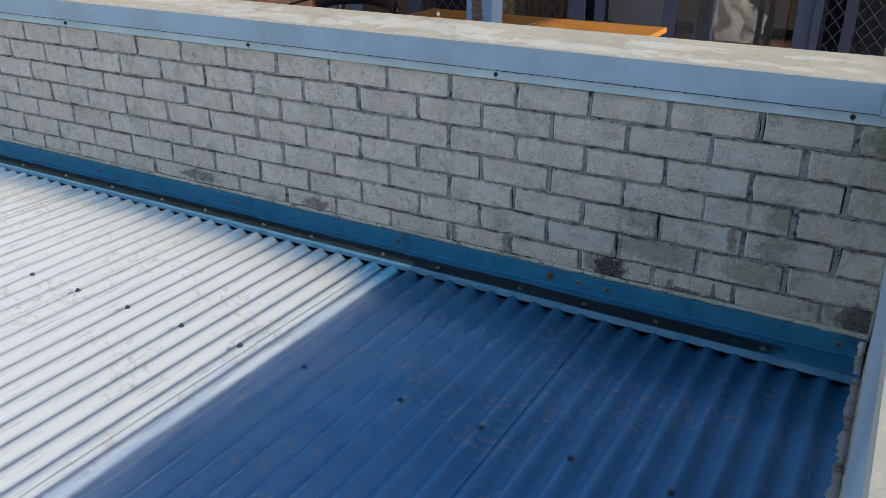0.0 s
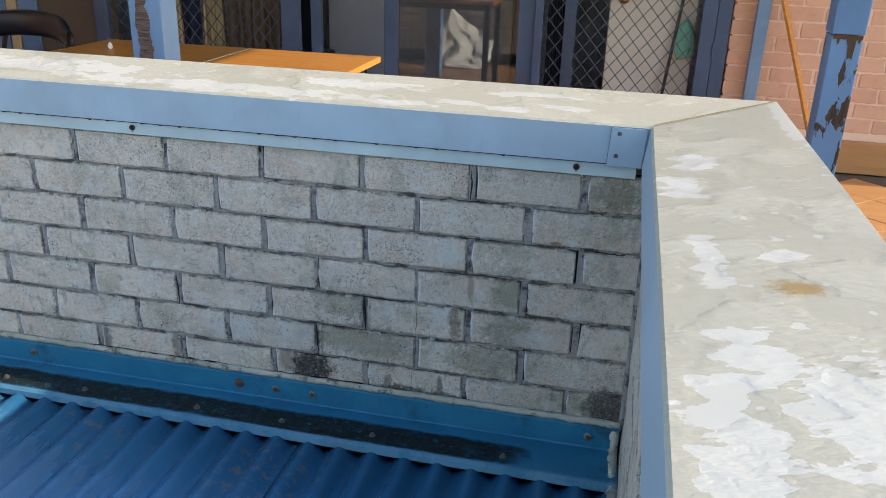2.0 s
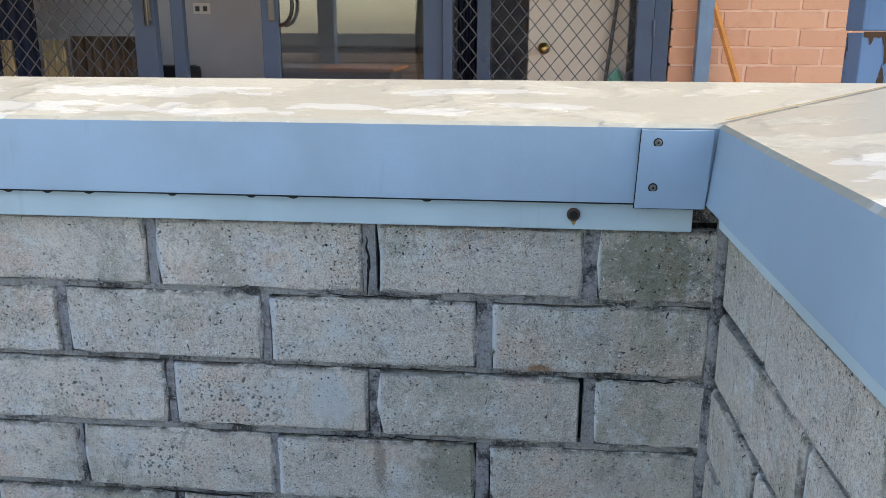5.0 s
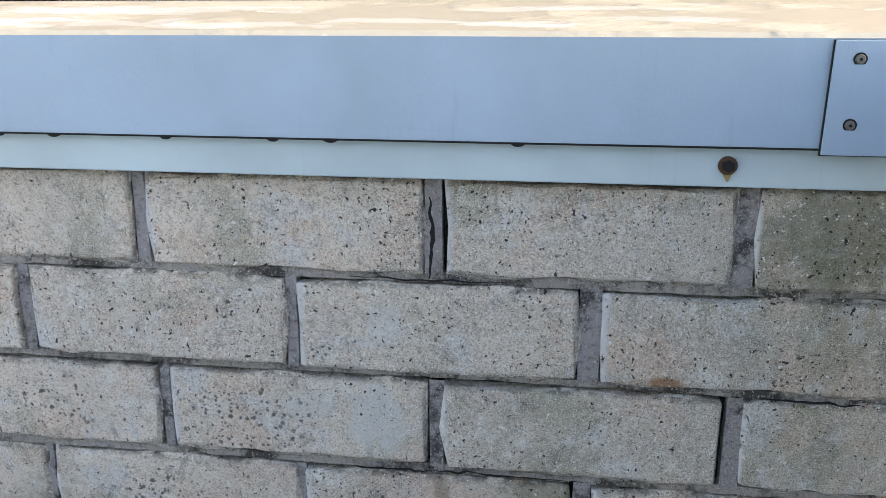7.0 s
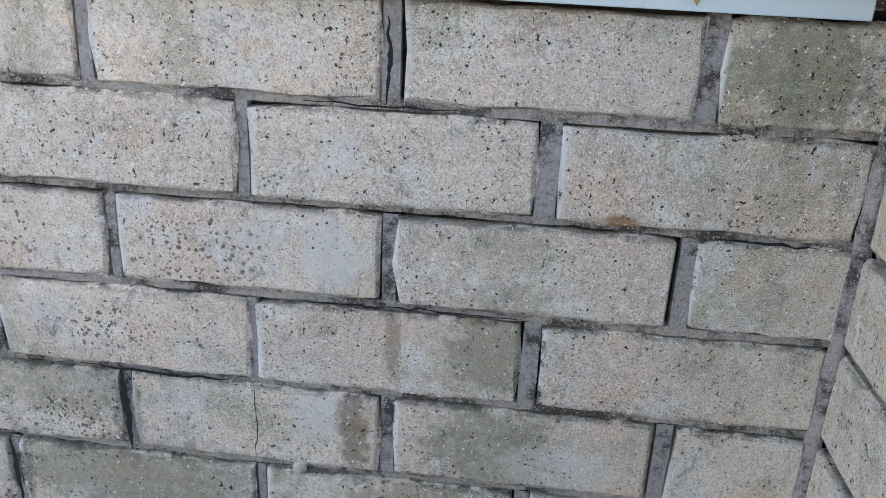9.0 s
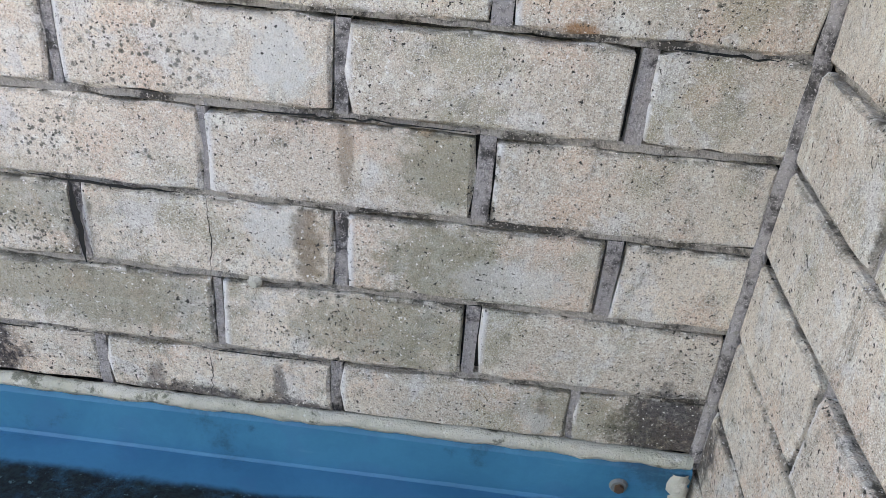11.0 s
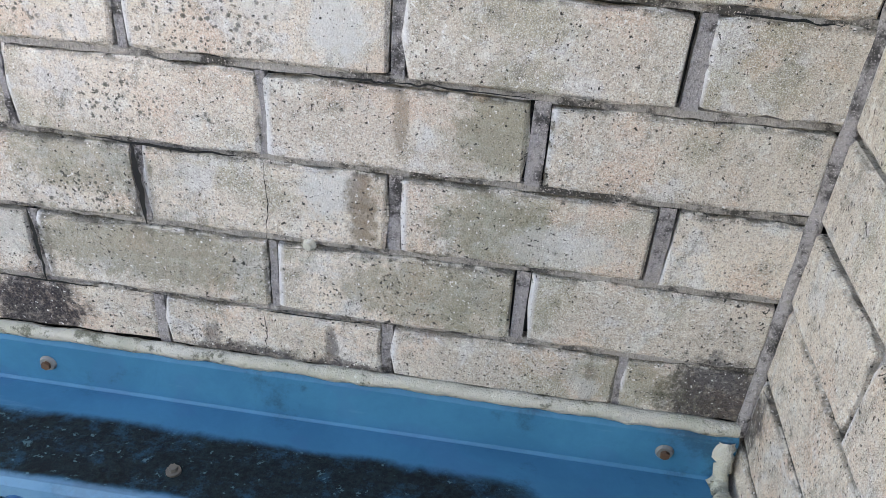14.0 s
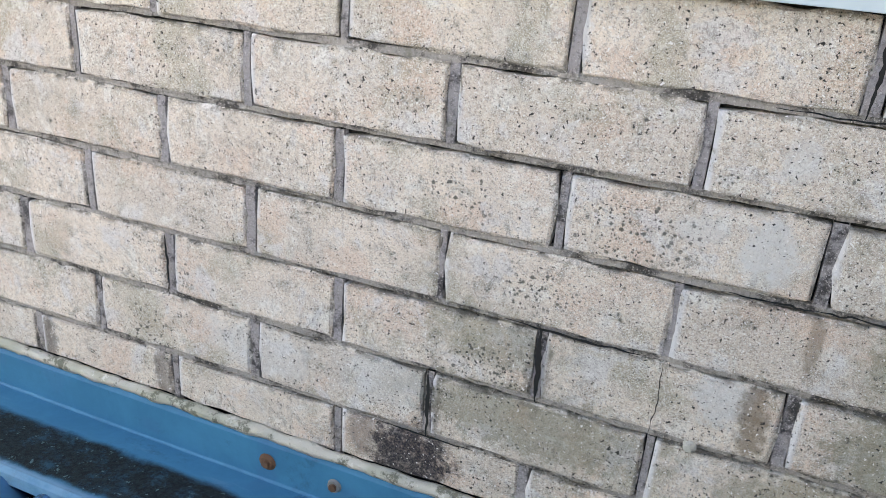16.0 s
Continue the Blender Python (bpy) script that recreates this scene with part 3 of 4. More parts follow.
rnd = random.Random(4)
lay_courses(wall_back, 7, (0.124, 0.244), L, pose(0.0, 0, 0), meshes, z_course, rnd, -1, (-0.0135, -0.0065), 2)
lay_courses(wall_side, 8, (0.175, 0.285), 3.6, pose(0.014, 0, 0, 0, 0, -90), meshes, z_even, rnd, 1, (0.002, -0.02), 9)
for wall, starts, length, side, m, seed in ((wall_back, (0.124, 0.244), L, -1, pose(0, 0, 0), 2.0), (wall_side, (0.175, 0.285), 3.6, 1, pose(0.014, 0, 0, 0, 0, -90), 9.0)):
    ob = tagged(new("mortar", mortar_mesh("mortar", length, starts, 7 if side < 0 else 8, 0.0, side, seed, 0.0032 if side < 0 else 0.0075, -0.60 if side < 0 else -0.69)), "grey cracked mortar joints", kind="stuff")
    ob.parent, ob.matrix_basis = wall, m


part("mortar", box(-0.034, 0.0135, 0.0015, 0.0135, 0.0045, 0.030, 0.002), M_BED, wall_back, "rough mortar under the cap's corner")


def crack(points, width, seed):
    """A dark open crack that follows the given x, z points."""
    bm = bmesh.new()
    pts = []
    for (x0, z0), (x1, z1) in zip(points, points[1:]):
        for i in range(10):
            f = i / 10
            pts.append((x0 + (x1 - x0) * f, z0 + (z1 - z0) * f))
    pts.append(points[-1])
    prev = None
    for i, (x, z) in enumerate(pts):
        a = (noise.noise((i * 0.35, seed, 0)) * 0.0022)
        wide = width * (0.25 + 0.75 * math.sin(math.pi * i / (len(pts) - 1))) * (0.8 + 0.5 * noise.noise((i * 0.5, seed, 3)))
        q, p = pts[min(i + 1, len(pts) - 1)], pts[max(i - 1, 0)]
        d = Vector((q[0] - p[0], q[1] - p[1])).normalized()
        s = Vector((-d.y, d.x))
        c = Vector((x, z)) + s * a
        row = [bm.verts.new((c.x + s.x * wide / 2 * e, -0.0022, c.y + s.y * wide / 2 * e)) for e in (-1, 1)] 
        if prev:
            bm.faces.new((prev[0], prev[1], row[1], row[0]))
        prev = row
    part("crack", bm, M_CREVICE, wall_back, "open black crack in the brickwork")


crack([(-0.362, -0.018), (-0.359, -0.05), (-0.362, -0.085)], 0.0042, 1.0)
crack([(-0.842, -0.004), (-0.843, -0.012), (-0.842, -0.022)], 0.0080, 14.0)
crack([(-0.43, -0.0855), (-0.362, -0.0865), (-0.30, -0.0855)], 0.0020, 2.0)
crack([(-0.477, -0.345), (-0.475, -0.39), (-0.478, -0.430)], 0.0013, 3.0)
crack([(-0.64, -0.341), (-0.56, -0.3445), (-0.50, -0.3435)], 0.0036, 4.0)
crack([(-0.602, -0.344), (-0.600, -0.38), (-0.598, -0.430)], 0.0085, 5.0)
crack([(-0.722, -0.430), (-0.720, -0.47), (-0.719, -0.516)], 0.0060, 9.0)
crack([(-0.78, -0.5150), (-0.72, -0.5165), (-0.66, -0.5160)], 0.0030, 10.0)
crack([(-1.082, -0.346), (-1.080, -0.38), (-1.079, -0.428)], 0.0045, 11.0)
crack([(-0.50, -0.5165), (-0.44, -0.5175), (-0.37, -0.5165)], 0.0022, 12.0)
crack([(-0.44, -0.2585), (-0.38, -0.2575), (-0.36, -0.258)], 0.0026, 13.0)
crack([(-0.486, -0.520), (-0.484, -0.55), (-0.488, -0.575)], 0.0012, 6.0)
crack([(-0.10, -0.172), (-0.06, -0.1725), (-0.02, -0.1735)], 0.003, 7.0)
crack([(-0.245, -0.2575), (-0.33, -0.2565), (-0.36, -0.257)], 0.0024, 8.0)

# ---------------------------------------------------------------- folded cap
IN_Y, OUT_Y, IN_X, OUT_X = -0.021, 0.205, -0.014, 0.257
CAP_RISE = 0.027                     # the top falls towards the roof
LEAN = 0.009


def gentle(s, j):
    return (0.0009 * noise.noise((s * 1.7, j * 3.1, 0.0)), 0.0011 * noise.noise((s * 2.3, j * 1.7, 4.0)))


def cap_profile(inner, outer, low):
    d = 1 if outer > inner else -1
    w = abs(outer - inner)
    tops = [(inner + d * (LEAN + 0.004 + (w - LEAN - 0.008) * f), CAP_TOP + CAP_RISE * f) for f in (0.0, 0.33, 0.66, 1.0)]
    return [(inner + d * 0.012, low), (inner, low), (inner + d * LEAN, CAP_TOP - 0.004)] + tops + [(outer, CAP_TOP + CAP_RISE - 0.004), (outer, low), (outer - d * 0.012, low)]


def cap_run(axis, inner, outer, start, sign, lo, hi):
    """One run of the cap, mitred at the corner."""
    prof = cap_profile(inner, outer, CAP_LOW)[lo:hi + 1]
    bm = sweep(prof, 0.0, 1.0, 64, None, axis)
    for v in bm.verts:
        s, c = (v.co.x, v.co.y) if axis == "x" else (v.co.y, v.co.x)
        f = (c - inner) / (outer - inner)
        a = start[0] + (start[1] - start[0]) * f - (0.0006 if axis == "x" else 0)
        along = a + (sign - a) * s
        g = gentle(along, c * 9)
        v.co = Vector((along, c + g[0], v.co.z + g[1])) if axis == "x" else Vector((c + g[0], along, v.co.z + g[1]))
    bmesh.ops.recalc_face_normals(bm, faces=bm.faces)
    return bm


def cap_thing(label, axis, inner, outer, start, end):
    ob = thing("parapet_cap", label, "wall cap", "wall caps")
    for name, lo, hi, m in (("fascia", 0, 2, M_FASCIA), ("top_sheet", 2, 7, M_CAP), ("outer_face", 7, 9, M_FASCIA)):
        p = part(name, cap_run(axis, inner, outer, start, end, lo, hi), m, ob)
        p.modifiers.new("sheet", "SOLIDIFY").thickness = 0.0011
    return ob


cap_long = cap_thing("folded metal wall cap, pale blue sides and peeling cream top", "x", IN_Y, OUT_Y, (IN_X, OUT_X), -L)
cap_side = cap_thing("folded metal wall cap with blistered cream top and rust spot", "y", IN_X, OUT_X, (IN_Y, OUT_Y), -4.6)
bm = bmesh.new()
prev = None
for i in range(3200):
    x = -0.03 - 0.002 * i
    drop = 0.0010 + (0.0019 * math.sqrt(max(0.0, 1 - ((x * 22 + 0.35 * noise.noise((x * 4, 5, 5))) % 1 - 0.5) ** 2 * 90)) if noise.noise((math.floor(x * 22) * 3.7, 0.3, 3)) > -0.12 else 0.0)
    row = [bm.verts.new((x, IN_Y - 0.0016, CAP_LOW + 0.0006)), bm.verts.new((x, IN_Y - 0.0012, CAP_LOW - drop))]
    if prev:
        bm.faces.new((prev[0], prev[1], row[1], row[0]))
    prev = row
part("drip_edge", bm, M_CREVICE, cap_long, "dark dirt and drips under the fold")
bm = bmesh.new()
prev = None
for i in range(60):
    f = 0.05 + 0.93 * i / 59
    x, y = IN_X + (OUT_X - IN_X) * f, IN_Y + (OUT_Y - IN_Y) * f
    e = 0.0014 + 0.0012 * noise.noise((f * 30, 0, 0))
    row = [bm.verts.new((x - e, y + e, CAP_TOP + 0.0024 + CAP_RISE * f)), bm.verts.new((x + e, y - e, CAP_TOP + 0.0024 + CAP_RISE * f))]
    if prev:
        bm.faces.new((prev[0], prev[1], row[1], row[0]))
    prev = row
M_GRIME = paint_material("yellow_grime", (0.20, 0.15, 0.06), 0.9, 0.1, False, 2.0)
part("mitre_seam", bm, M_GRIME, cap_side, "grimy mitred seam")
# backing strip below the cap and its bolts
strip = tagged(part("backing_strip", box(-L, -0.024, -0.014, -0.003, -0.002, 0.034, 0.001), M_STRIP), "very pale blue metal strip along the wall top", "metal strip")
strip_side = tagged(part("backing_strip", box(-0.006, -0.002, -4.5, -0.05, 0.012, 0.034), M_STRIP), "pale blue metal strip along the side wall top", "metal strip")
for x in (-0.143, -1.148, -2.153, -3.163, -4.16, -5.17):
    bm = rod((x, -0.013, 0.014), (x, -0.0165, 0.014), 0.0068, 16)
    b = part("bolt", bm, M_RUST, strip, "rusty hexagonal bolt")
    part("bolt_head", rod((x, -0.016, 0.014), (x, -0.0205, 0.014), 0.0046, 6), M_CREVICE, b)
    drip = bmesh.new()
    drip.faces.new([drip.verts.new(p) for p in ((x - 0.0035, -0.0149, 0.0085), (x + 0.0005, -0.0149, 0.0015), (x + 0.004, -0.0149, 0.0085))])
    part("rust_drip", drip, M_GRIME, b)
# corner plate with two rivets
def lean(bm):
    for v in bm.verts:
        v.co.y += LEAN * (v.co.z - CAP_LOW) / (CAP_TOP - 0.004 - CAP_LOW)
        v.co.x += 0.012 * (v.co.z - CAP_LOW) / (CAP_TOP - CAP_LOW) * (0.35 if v.co.x < -0.05 else 0.5)
    return bm


plate = part("corner_plate", lean(box(-0.084, -0.0155, -0.0262, -0.0240, 0.0245, 0.1015, 0.0006)), M_FASCIA)
# near-black backing draws the shade of the gap round the plate
part("plate_edge", lean(box(-0.0847, -0.0155, -0.0242, -0.0222, 0.0238, 0.1018)), M_CREVICE, plate, "dark outline drawn for the gap round the plate")
tagged(plate, "pale blue joining plate riveted at the cap's corner", "metal plate")
for x, z in ((-0.067, 0.089), (-0.070, 0.045)):
    x += 0.003
    y = -0.0262 + LEAN * (z - CAP_LOW) / (CAP_TOP - 0.004 - CAP_LOW)
    rim = part("rivet_rim", rod((x, y + 0.001, z), (x, y - 0.0004, z), 0.0046, 16), M_CREVICE, plate, "dark ring round a rivet")
    part("rivet_hole", rod((x, y - 0.001, z), (x, y - 0.0022, z), 0.0011, 8), M_CREVICE, plate)
    bm = rod((x, y, z), (x, y - 0.0018, z), 0.0037, 16, None, 0.0028)
    part("rivet", bm, M_STEEL, plate, "dull aluminium rivet")

# ---------------------------------------------------------------- flashing
def flash_wobble(s, j):
    return (0.0012 * noise.noise((s * 3.0, j * 2.0, 1.0)), 0.0012 * noise.noise((s * 4.0, j * 2.0, 7.0)))


prof = [(-0.004, -0.590), (-0.012, -0.598), (-0.015, -0.6475), (-0.0175, -0.6505), (-0.055, -0.646), (-0.100, -0.640), (-0.140, -0.636), (-0.160, -0.634), (-0.168, -0.637), (-0.171, -0.650)]
flashing = part("apron_flashing", sweep(prof, -L, 0.0105, 160, flash_wobble), M_GUTTER, smooth=False)
flashing.modifiers.new("sheet", "SOLIDIFY").thickness = 0.0012
tagged(flashing, "blue steel apron flashing with black silt along its trough", "flashing")
for x in (-0.060, -0.733, -0.830, -0.928, -1.516, -2.3, -3.1, -3.9):
    washer = part("washer", rod((x, -0.0138, -0.622), (x, -0.0172, -0.622), 0.0098 if x != -0.928 else 0.0125, 16, None, 0.0080), M_WASHER if x != -0.928 else M_RUST, flashing, "weathered grey washer" if x != -0.928 else "rust round a corroded screw")
    part("screw", rod((x, -0.0170, -0.622), (x, -0.0210, -0.622), 0.0052, 6), M_RUST, washer, "rusty hexagonal screw")
for x in (-0.240, -0.545, -0.768, -0.987, -1.291, -1.515, -1.83, -2.06, -2.36, -2.6, -2.9, -3.2, -3.5):
    bm = rod((x, -0.122, -0.639), (x, -0.122, -0.635), 0.0075, 14)
    bm = rod((x, -0.122, -0.635), (x, -0.122, -0.630), 0.0045, 6, bm)
    part("screw", bm, M_STEEL, flashing, "dull hexagonal roofing screw")
# sealant bead along the wall foot and down the corner
def bead(points, r, seed, name, label, rough=0.15, swell=0.40):
    bm = bmesh.new()
    rings = []
    for i, p in enumerate(points):
        p = Vector(p)
        d = (Vector(points[min(i + 1, len(points) - 1)]) - Vector(points[max(i - 1, 0)])).normalized()
        q = d.to_track_quat("Z", "Y").to_matrix()
        rr = r * (1 + swell * noise.noise((i * 0.21, seed, 0.3)) + rough * noise.noise((i * 1.3, seed, 4.3)))
        off = Vector((noise.noise((i * 0.3, seed, 2)), noise.noise((i * 0.3, seed, 5)), noise.noise((i * 0.25, seed, 9)))) * r * 0.25
        rings.append([bm.verts.new(p + off + q @ Vector((math.cos(a) * rr, math.sin(a) * rr, 0))) for a in (math.tau * k / 8 for k in range(8))])
    for a, b in zip(rings, rings[1:]):
        for k in range(8):
            bm.faces.new((a[k], a[(k + 1) % 8], b[(k + 1) % 8], b[k]))
    ob = part(name, bm, M_SEAL, smooth=True)
    return tagged(ob, label, "sealant")


bead([(0.008 - 0.01 * i, -0.005, -0.586) for i in range(630)], 0.0080, 1.0, "sealant_bead", "uneven grey-white sealant bead along the wall foot", 0.22, 0.22)
bead([(-0.001 - 0.004 * noise.noise((i * 0.9, 3, 3)), -0.008 - 0.0022 * i, -0.600 - 0.0055 * min(i, 8)) for i in range(80)], 0.0092, 5.0, "sealant_bead", "rough grey sealant smeared down the corner of the flashing", 0.45)

bead([(0.004, -0.17 - 0.012 * i, -0.652) for i in range(300)], 0.0135, 8.0, "mortar_fillet", "rough grey mortar fillet between roof edge and wall", 0.45).data.materials[0] = M_MORTAR

corner = bead([(0.0122, 0.0, -0.594 + 0.0099 * i) for i in range(63)], 0.0074, 12.0, "corner_mortar", "grey mortar filling the corner between two brick walls", 0.08, 0.15)
corner.data.materials[0] = M_MORTAR
# ---------------------------------------------------------------- corrugated roof
CORR = 0.0762
def sheet(x0, x1, y0, y1, lift=0.0):
    bm = bmesh.new()
    nx = max(2, round((x1 - x0) / CORR * 12))
    ys = [y0 + (y1 - y0) * i / 12 for i in range(13)]
    rows = []
    for y in ys:
        row = []
        for i in range(nx + 1):
            x = x0 + (x1 - x0) * i / nx
            z = ROOF_Z + lift + 0.0100 * math.cos(math.tau * (x + 0.530) / CORR) + 0.0015 * noise.noise((x * 0.9, y * 0.8, 0))
            row.append(bm.verts.new((x, y, z)))
        rows.append(row)
    for a, b in zip(rows, rows[1:]):
        for i in range(nx):
            bm.faces.new((a[i], b[i], b[i + 1], a[i + 1]))
    return bm


edges = [0.010, -0.720 + 0.012, -1.482, -2.244, -3.006, -3.768, -4.530, -5.292, -6.4]
for i, (b, a) in enumerate(zip(edges, edges[1:])):
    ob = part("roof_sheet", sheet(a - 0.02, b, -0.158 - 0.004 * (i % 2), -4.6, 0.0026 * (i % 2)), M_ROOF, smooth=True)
    tagged(ob, "corrugated blue steel roof sheet, chalky and weathered", "roof sheet", "roof sheets")
    ob.modifiers.new("sheet", "SOLIDIFY").thickness = 0.0009
    for y in (-0.835, -1.75, -2.7):
        for k in range(-6, 100, 3):
            x = -0.530 - CORR * k - (CORR if k >= 8 else 0)
            if a < x <= b:
                bm = rod((x, y, ROOF_Z + 0.0100), (x, y, ROOF_Z + 0.0130), 0.0085, 14)
                bm = rod((x, y, ROOF_Z + 0.0130), (x, y, ROOF_Z + 0.0180), 0.0055, 6, bm)
                part("screw", bm, M_SCREW, ob, "dark roofing screw with washer")

# ---------------------------------------------------------------- patio: ground, floor, house wall
ground = part("ground", box(-60, 60, -60, 60, -1.4, FLOOR - 0.02), M_GRASS)
tagged(ground, "dry grass ground round the house", "ground", kind="structure")
floor = part("floor", box(-4.7, 5.0, 0.245, FAR_Y + 0.2, FLOOR - 0.03, FLOOR - 0.008), M_DARK)
tagged(floor, "patio floor of diagonal terracotta tiles", "floor", kind="structure")
house = part("wall_house", box(0.50, 5.0, FAR_Y + 0.005, FAR_Y + 0.24, FLOOR, 2.0), M_MORTAR_PALE)
tagged(house, "peach brick house wall beside the doors", "wall", kind="structure")
wall_left = part("wall_left", box(-4.80, -4.555, 0.30, FAR_Y + 0.24, FLOOR, 2.0), M_MORTAR_PALE)
tagged(wall_left, "peach brick side wall of the patio", "wall", kind="structure")
# brick in shade: the darkness is put into the wall's colour
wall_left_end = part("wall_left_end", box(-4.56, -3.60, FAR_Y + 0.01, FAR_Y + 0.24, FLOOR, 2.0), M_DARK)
tagged(wall_left_end, "brown wall between the doors, its shade put into the dark colour", "wall", kind="structure")
lintel = part("wall_lintel", box(-3.60, 0.50, FAR_Y + 0.02, FAR_Y + 0.24, 1.28, 2.0), M_CREAM_DOOR)
tagged(lintel, "plain wall above the doors", "wall", kind="structure")
skirt = part("trim", box(0.50, 5.0, FAR_Y - 0.025, FAR_Y + 0.009, FLOOR, -0.63, 0.006), M_TILE)
tagged(skirt, "terracotta skirting at the wall foot", "skirting", kind="structure")
veranda = part("veranda_roof", box(-6.0, 1.27, 0.95, FAR_Y + 0.3, 1.52, 1.58), M_BLUE)
tagged(veranda, "blue steel veranda roof over the patio", "roof", kind="structure")

# room behind the doors
room = part("wall_room_back", box(-5.2, 2.5, 5.6, 5.8, FLOOR, 1.6), M_ROOM)
tagged(room, "grey painted wall of the room behind the doors", "wall", kind="structure")
for name, b in (("wall_room_left", (-5.4, -5.2, FAR_Y + 0.24, 5.8, FLOOR, 1.6)), ("wall_room_right", (2.5, 2.7, FAR_Y + 0.24, 5.8, FLOOR, 1.6))):
    tagged(part(name, box(*b), M_ROOM), "grey painted room wall", "wall", kind="structure")
tagged(part("ceiling", box(-5.4, 2.7, FAR_Y + 0.02, 5.8, 1.60, 1.7), M_CREAM_DOOR), "plain room ceiling", "ceiling", kind="structure")
tagged(part("floor_room", box(-5.4, 2.7, FAR_Y + 0.2, 5.8, FLOOR - 0.03, FLOOR + 0.004), M_DARK), "dark floor of the room", "floor", kind="structure")
tagged(part("wall_partition", box(-3.4, -0.9, 4.3, 4.4, FLOOR, 1.6), M_ROOM), "grey partition in the room", "wall", kind="structure")
socket = thing("power_socket", "white double power socket on the room wall", "socket")
part("plate", box(-2.30, -2.19, 4.288, 4.299, 0.27, 0.335, 0.004), M_PLASTIC, socket)
for x in (-2.27, -2.22):
    part("switch", box(x - 0.013, x + 0.013, 4.282, 4.289, 0.285, 0.315, 0.002), M_BLACK, socket)


# ---------------------------------------------------------------- doors
def lattice(x0, x1, z0, z1, y, dx=0.083, dz=0.100, w=0.0058):
    """A diamond grille of crossing flat bars, each bent a little at the crossings."""
    bm = bmesh.new()
    slope = dz / dx
    for sgn in (1, -1):
        c = z0 - slope * (x1 - x0) if sgn > 0 else z0
        top = z1 if sgn > 0 else z1 + slope * (x1 - x0)
        while c < top:
            pts = []
            for i in range(61):
                x = x0 + (x1 - x0) * i / 60
                z = c + sgn * slope * (x - x0)
                if z0 <= z <= z1:
                    pts.append((x, z))
            if len(pts) > 1:
                prev = None
                for x, z in pts:
                    yy = y + sgn * 0.002
                    row = [bm.verts.new((x, yy, z - w * 0.7)), bm.verts.new((x, yy, z + w * 0.7)), bm.verts.new((x, yy + 0.003, z + w * 0.7)), bm.verts.new((x, yy + 0.003, z - w * 0.7))]
                    if prev:
                        for q in range(4):
                            bm.faces.new((prev[q], prev[(q + 1) % 4], row[(q + 1) % 4], row[q]))
                    prev = row
            c += dz
    return bm


def stile(thing_, x0, x1, y0=FAR_Y - 0.02, y1=FAR_Y + 0.03, z0=FLOOR, z1=1.26, material=None, name="frame"):
    return part(name, box(x0, x1, y0, y1, z0, z1, 0.004), material or M_BLUE_DARK, thing_)


DOOR_Z = 1.26
screen_left = tagged(thing("door_1", "blue framed security screen door with a diamond grille", "door"), kind="structure")
stile(screen_left, -3.60, -3.50)
stile(screen_left, -2.255, -2.135)
stile(screen_left, -3.50, -2.255, z0=FLOOR, z1=FLOOR + 0.12)
stile(screen_left, -3.50, -2.255, z0=DOOR_Z - 0.1, z1=DOOR_Z)
part("grille", lattice(-3.50, -2.255, FLOOR + 0.12, DOOR_Z - 0.1, FAR_Y), M_LATTICE, screen_left)
slider = tagged(thing("door_2", "half-open blue framed sliding glass door", "door"), kind="structure")
stile(slider, -2.075, -2.005, FAR_Y + 0.035, FAR_Y + 0.075)
h = part("handle", rod((-2.17, FAR_Y - 0.045, 0.20), (-2.17, FAR_Y - 0.045, 0.42), 0.012, 10), M_BLACK, screen_left, "black pull handle")
h = part("handle", box(-2.19, -2.15, FAR_Y - 0.04, FAR_Y - 0.02, 0.22, 0.40, 0.008), M_STEEL, screen_left, "worn steel lock plate")
stile(slider, -1.575, -1.485, FAR_Y + 0.0, FAR_Y + 0.04, material=M_BLUE_DARK)
stile(slider, -0.735, -0.635, FAR_Y + 0.0, FAR_Y + 0.04, material=M_BLUE_DARK)
stile(slider, -1.485, -0.735, FAR_Y + 0.0, FAR_Y + 0.04, z1=FLOOR + 0.1, material=M_BLUE_DARK)
stile(slider, -1.485, -0.735, FAR_Y + 0.0, FAR_Y + 0.04, z0=DOOR_Z - 0.1, material=M_BLUE_DARK)
pane = part("pane", box(-1.487, -0.733, FAR_Y + 0.018, FAR_Y + 0.024, FLOOR + 0.098, DOOR_Z - 0.098), M_GLASS, slider, "clear reflecting glass")
pane.visible_shadow = False
bm = None
for i in range(12):
    a0, a1 = math.pi * i / 12, math.pi * (i + 1) / 12
    bm = rod((-1.47 + 0.07 * math.sin(a0), FAR_Y - 0.03, 0.30 + 0.10 * math.cos(a0)), (-1.47 + 0.07 * math.sin(a1), FAR_Y - 0.03, 0.30 + 0.10 * math.cos(a1)), 0.010, 8, bm)
part("handle", bm, M_BLACK, slider, "black D-shaped handle")
part("lock_plate", box(-1.535, -1.500, FAR_Y - 0.012, FAR_Y + 0.002, 0.22, 0.40, 0.006), M_STEEL, slider)
screen_right = tagged(thing("door_3", "dark blue security screen door with a diamond grille", "door"), kind="structure")
stile(screen_right, -0.635, -0.585)
stile(screen_right, 0.320, 0.400, FAR_Y - 0.03)
stile(screen_right, 0.403, 0.480, FAR_Y - 0.015, FAR_Y + 0.06)
stile(screen_right, -0.585, 0.320, z1=FLOOR + 0.12)
stile(screen_right, -0.585, 0.320, z0=DOOR_Z - 0.1)
part("grille", lattice(-0.585, 0.320, FLOOR + 0.12, DOOR_Z - 0.1, FAR_Y), M_LATTICE, screen_right)
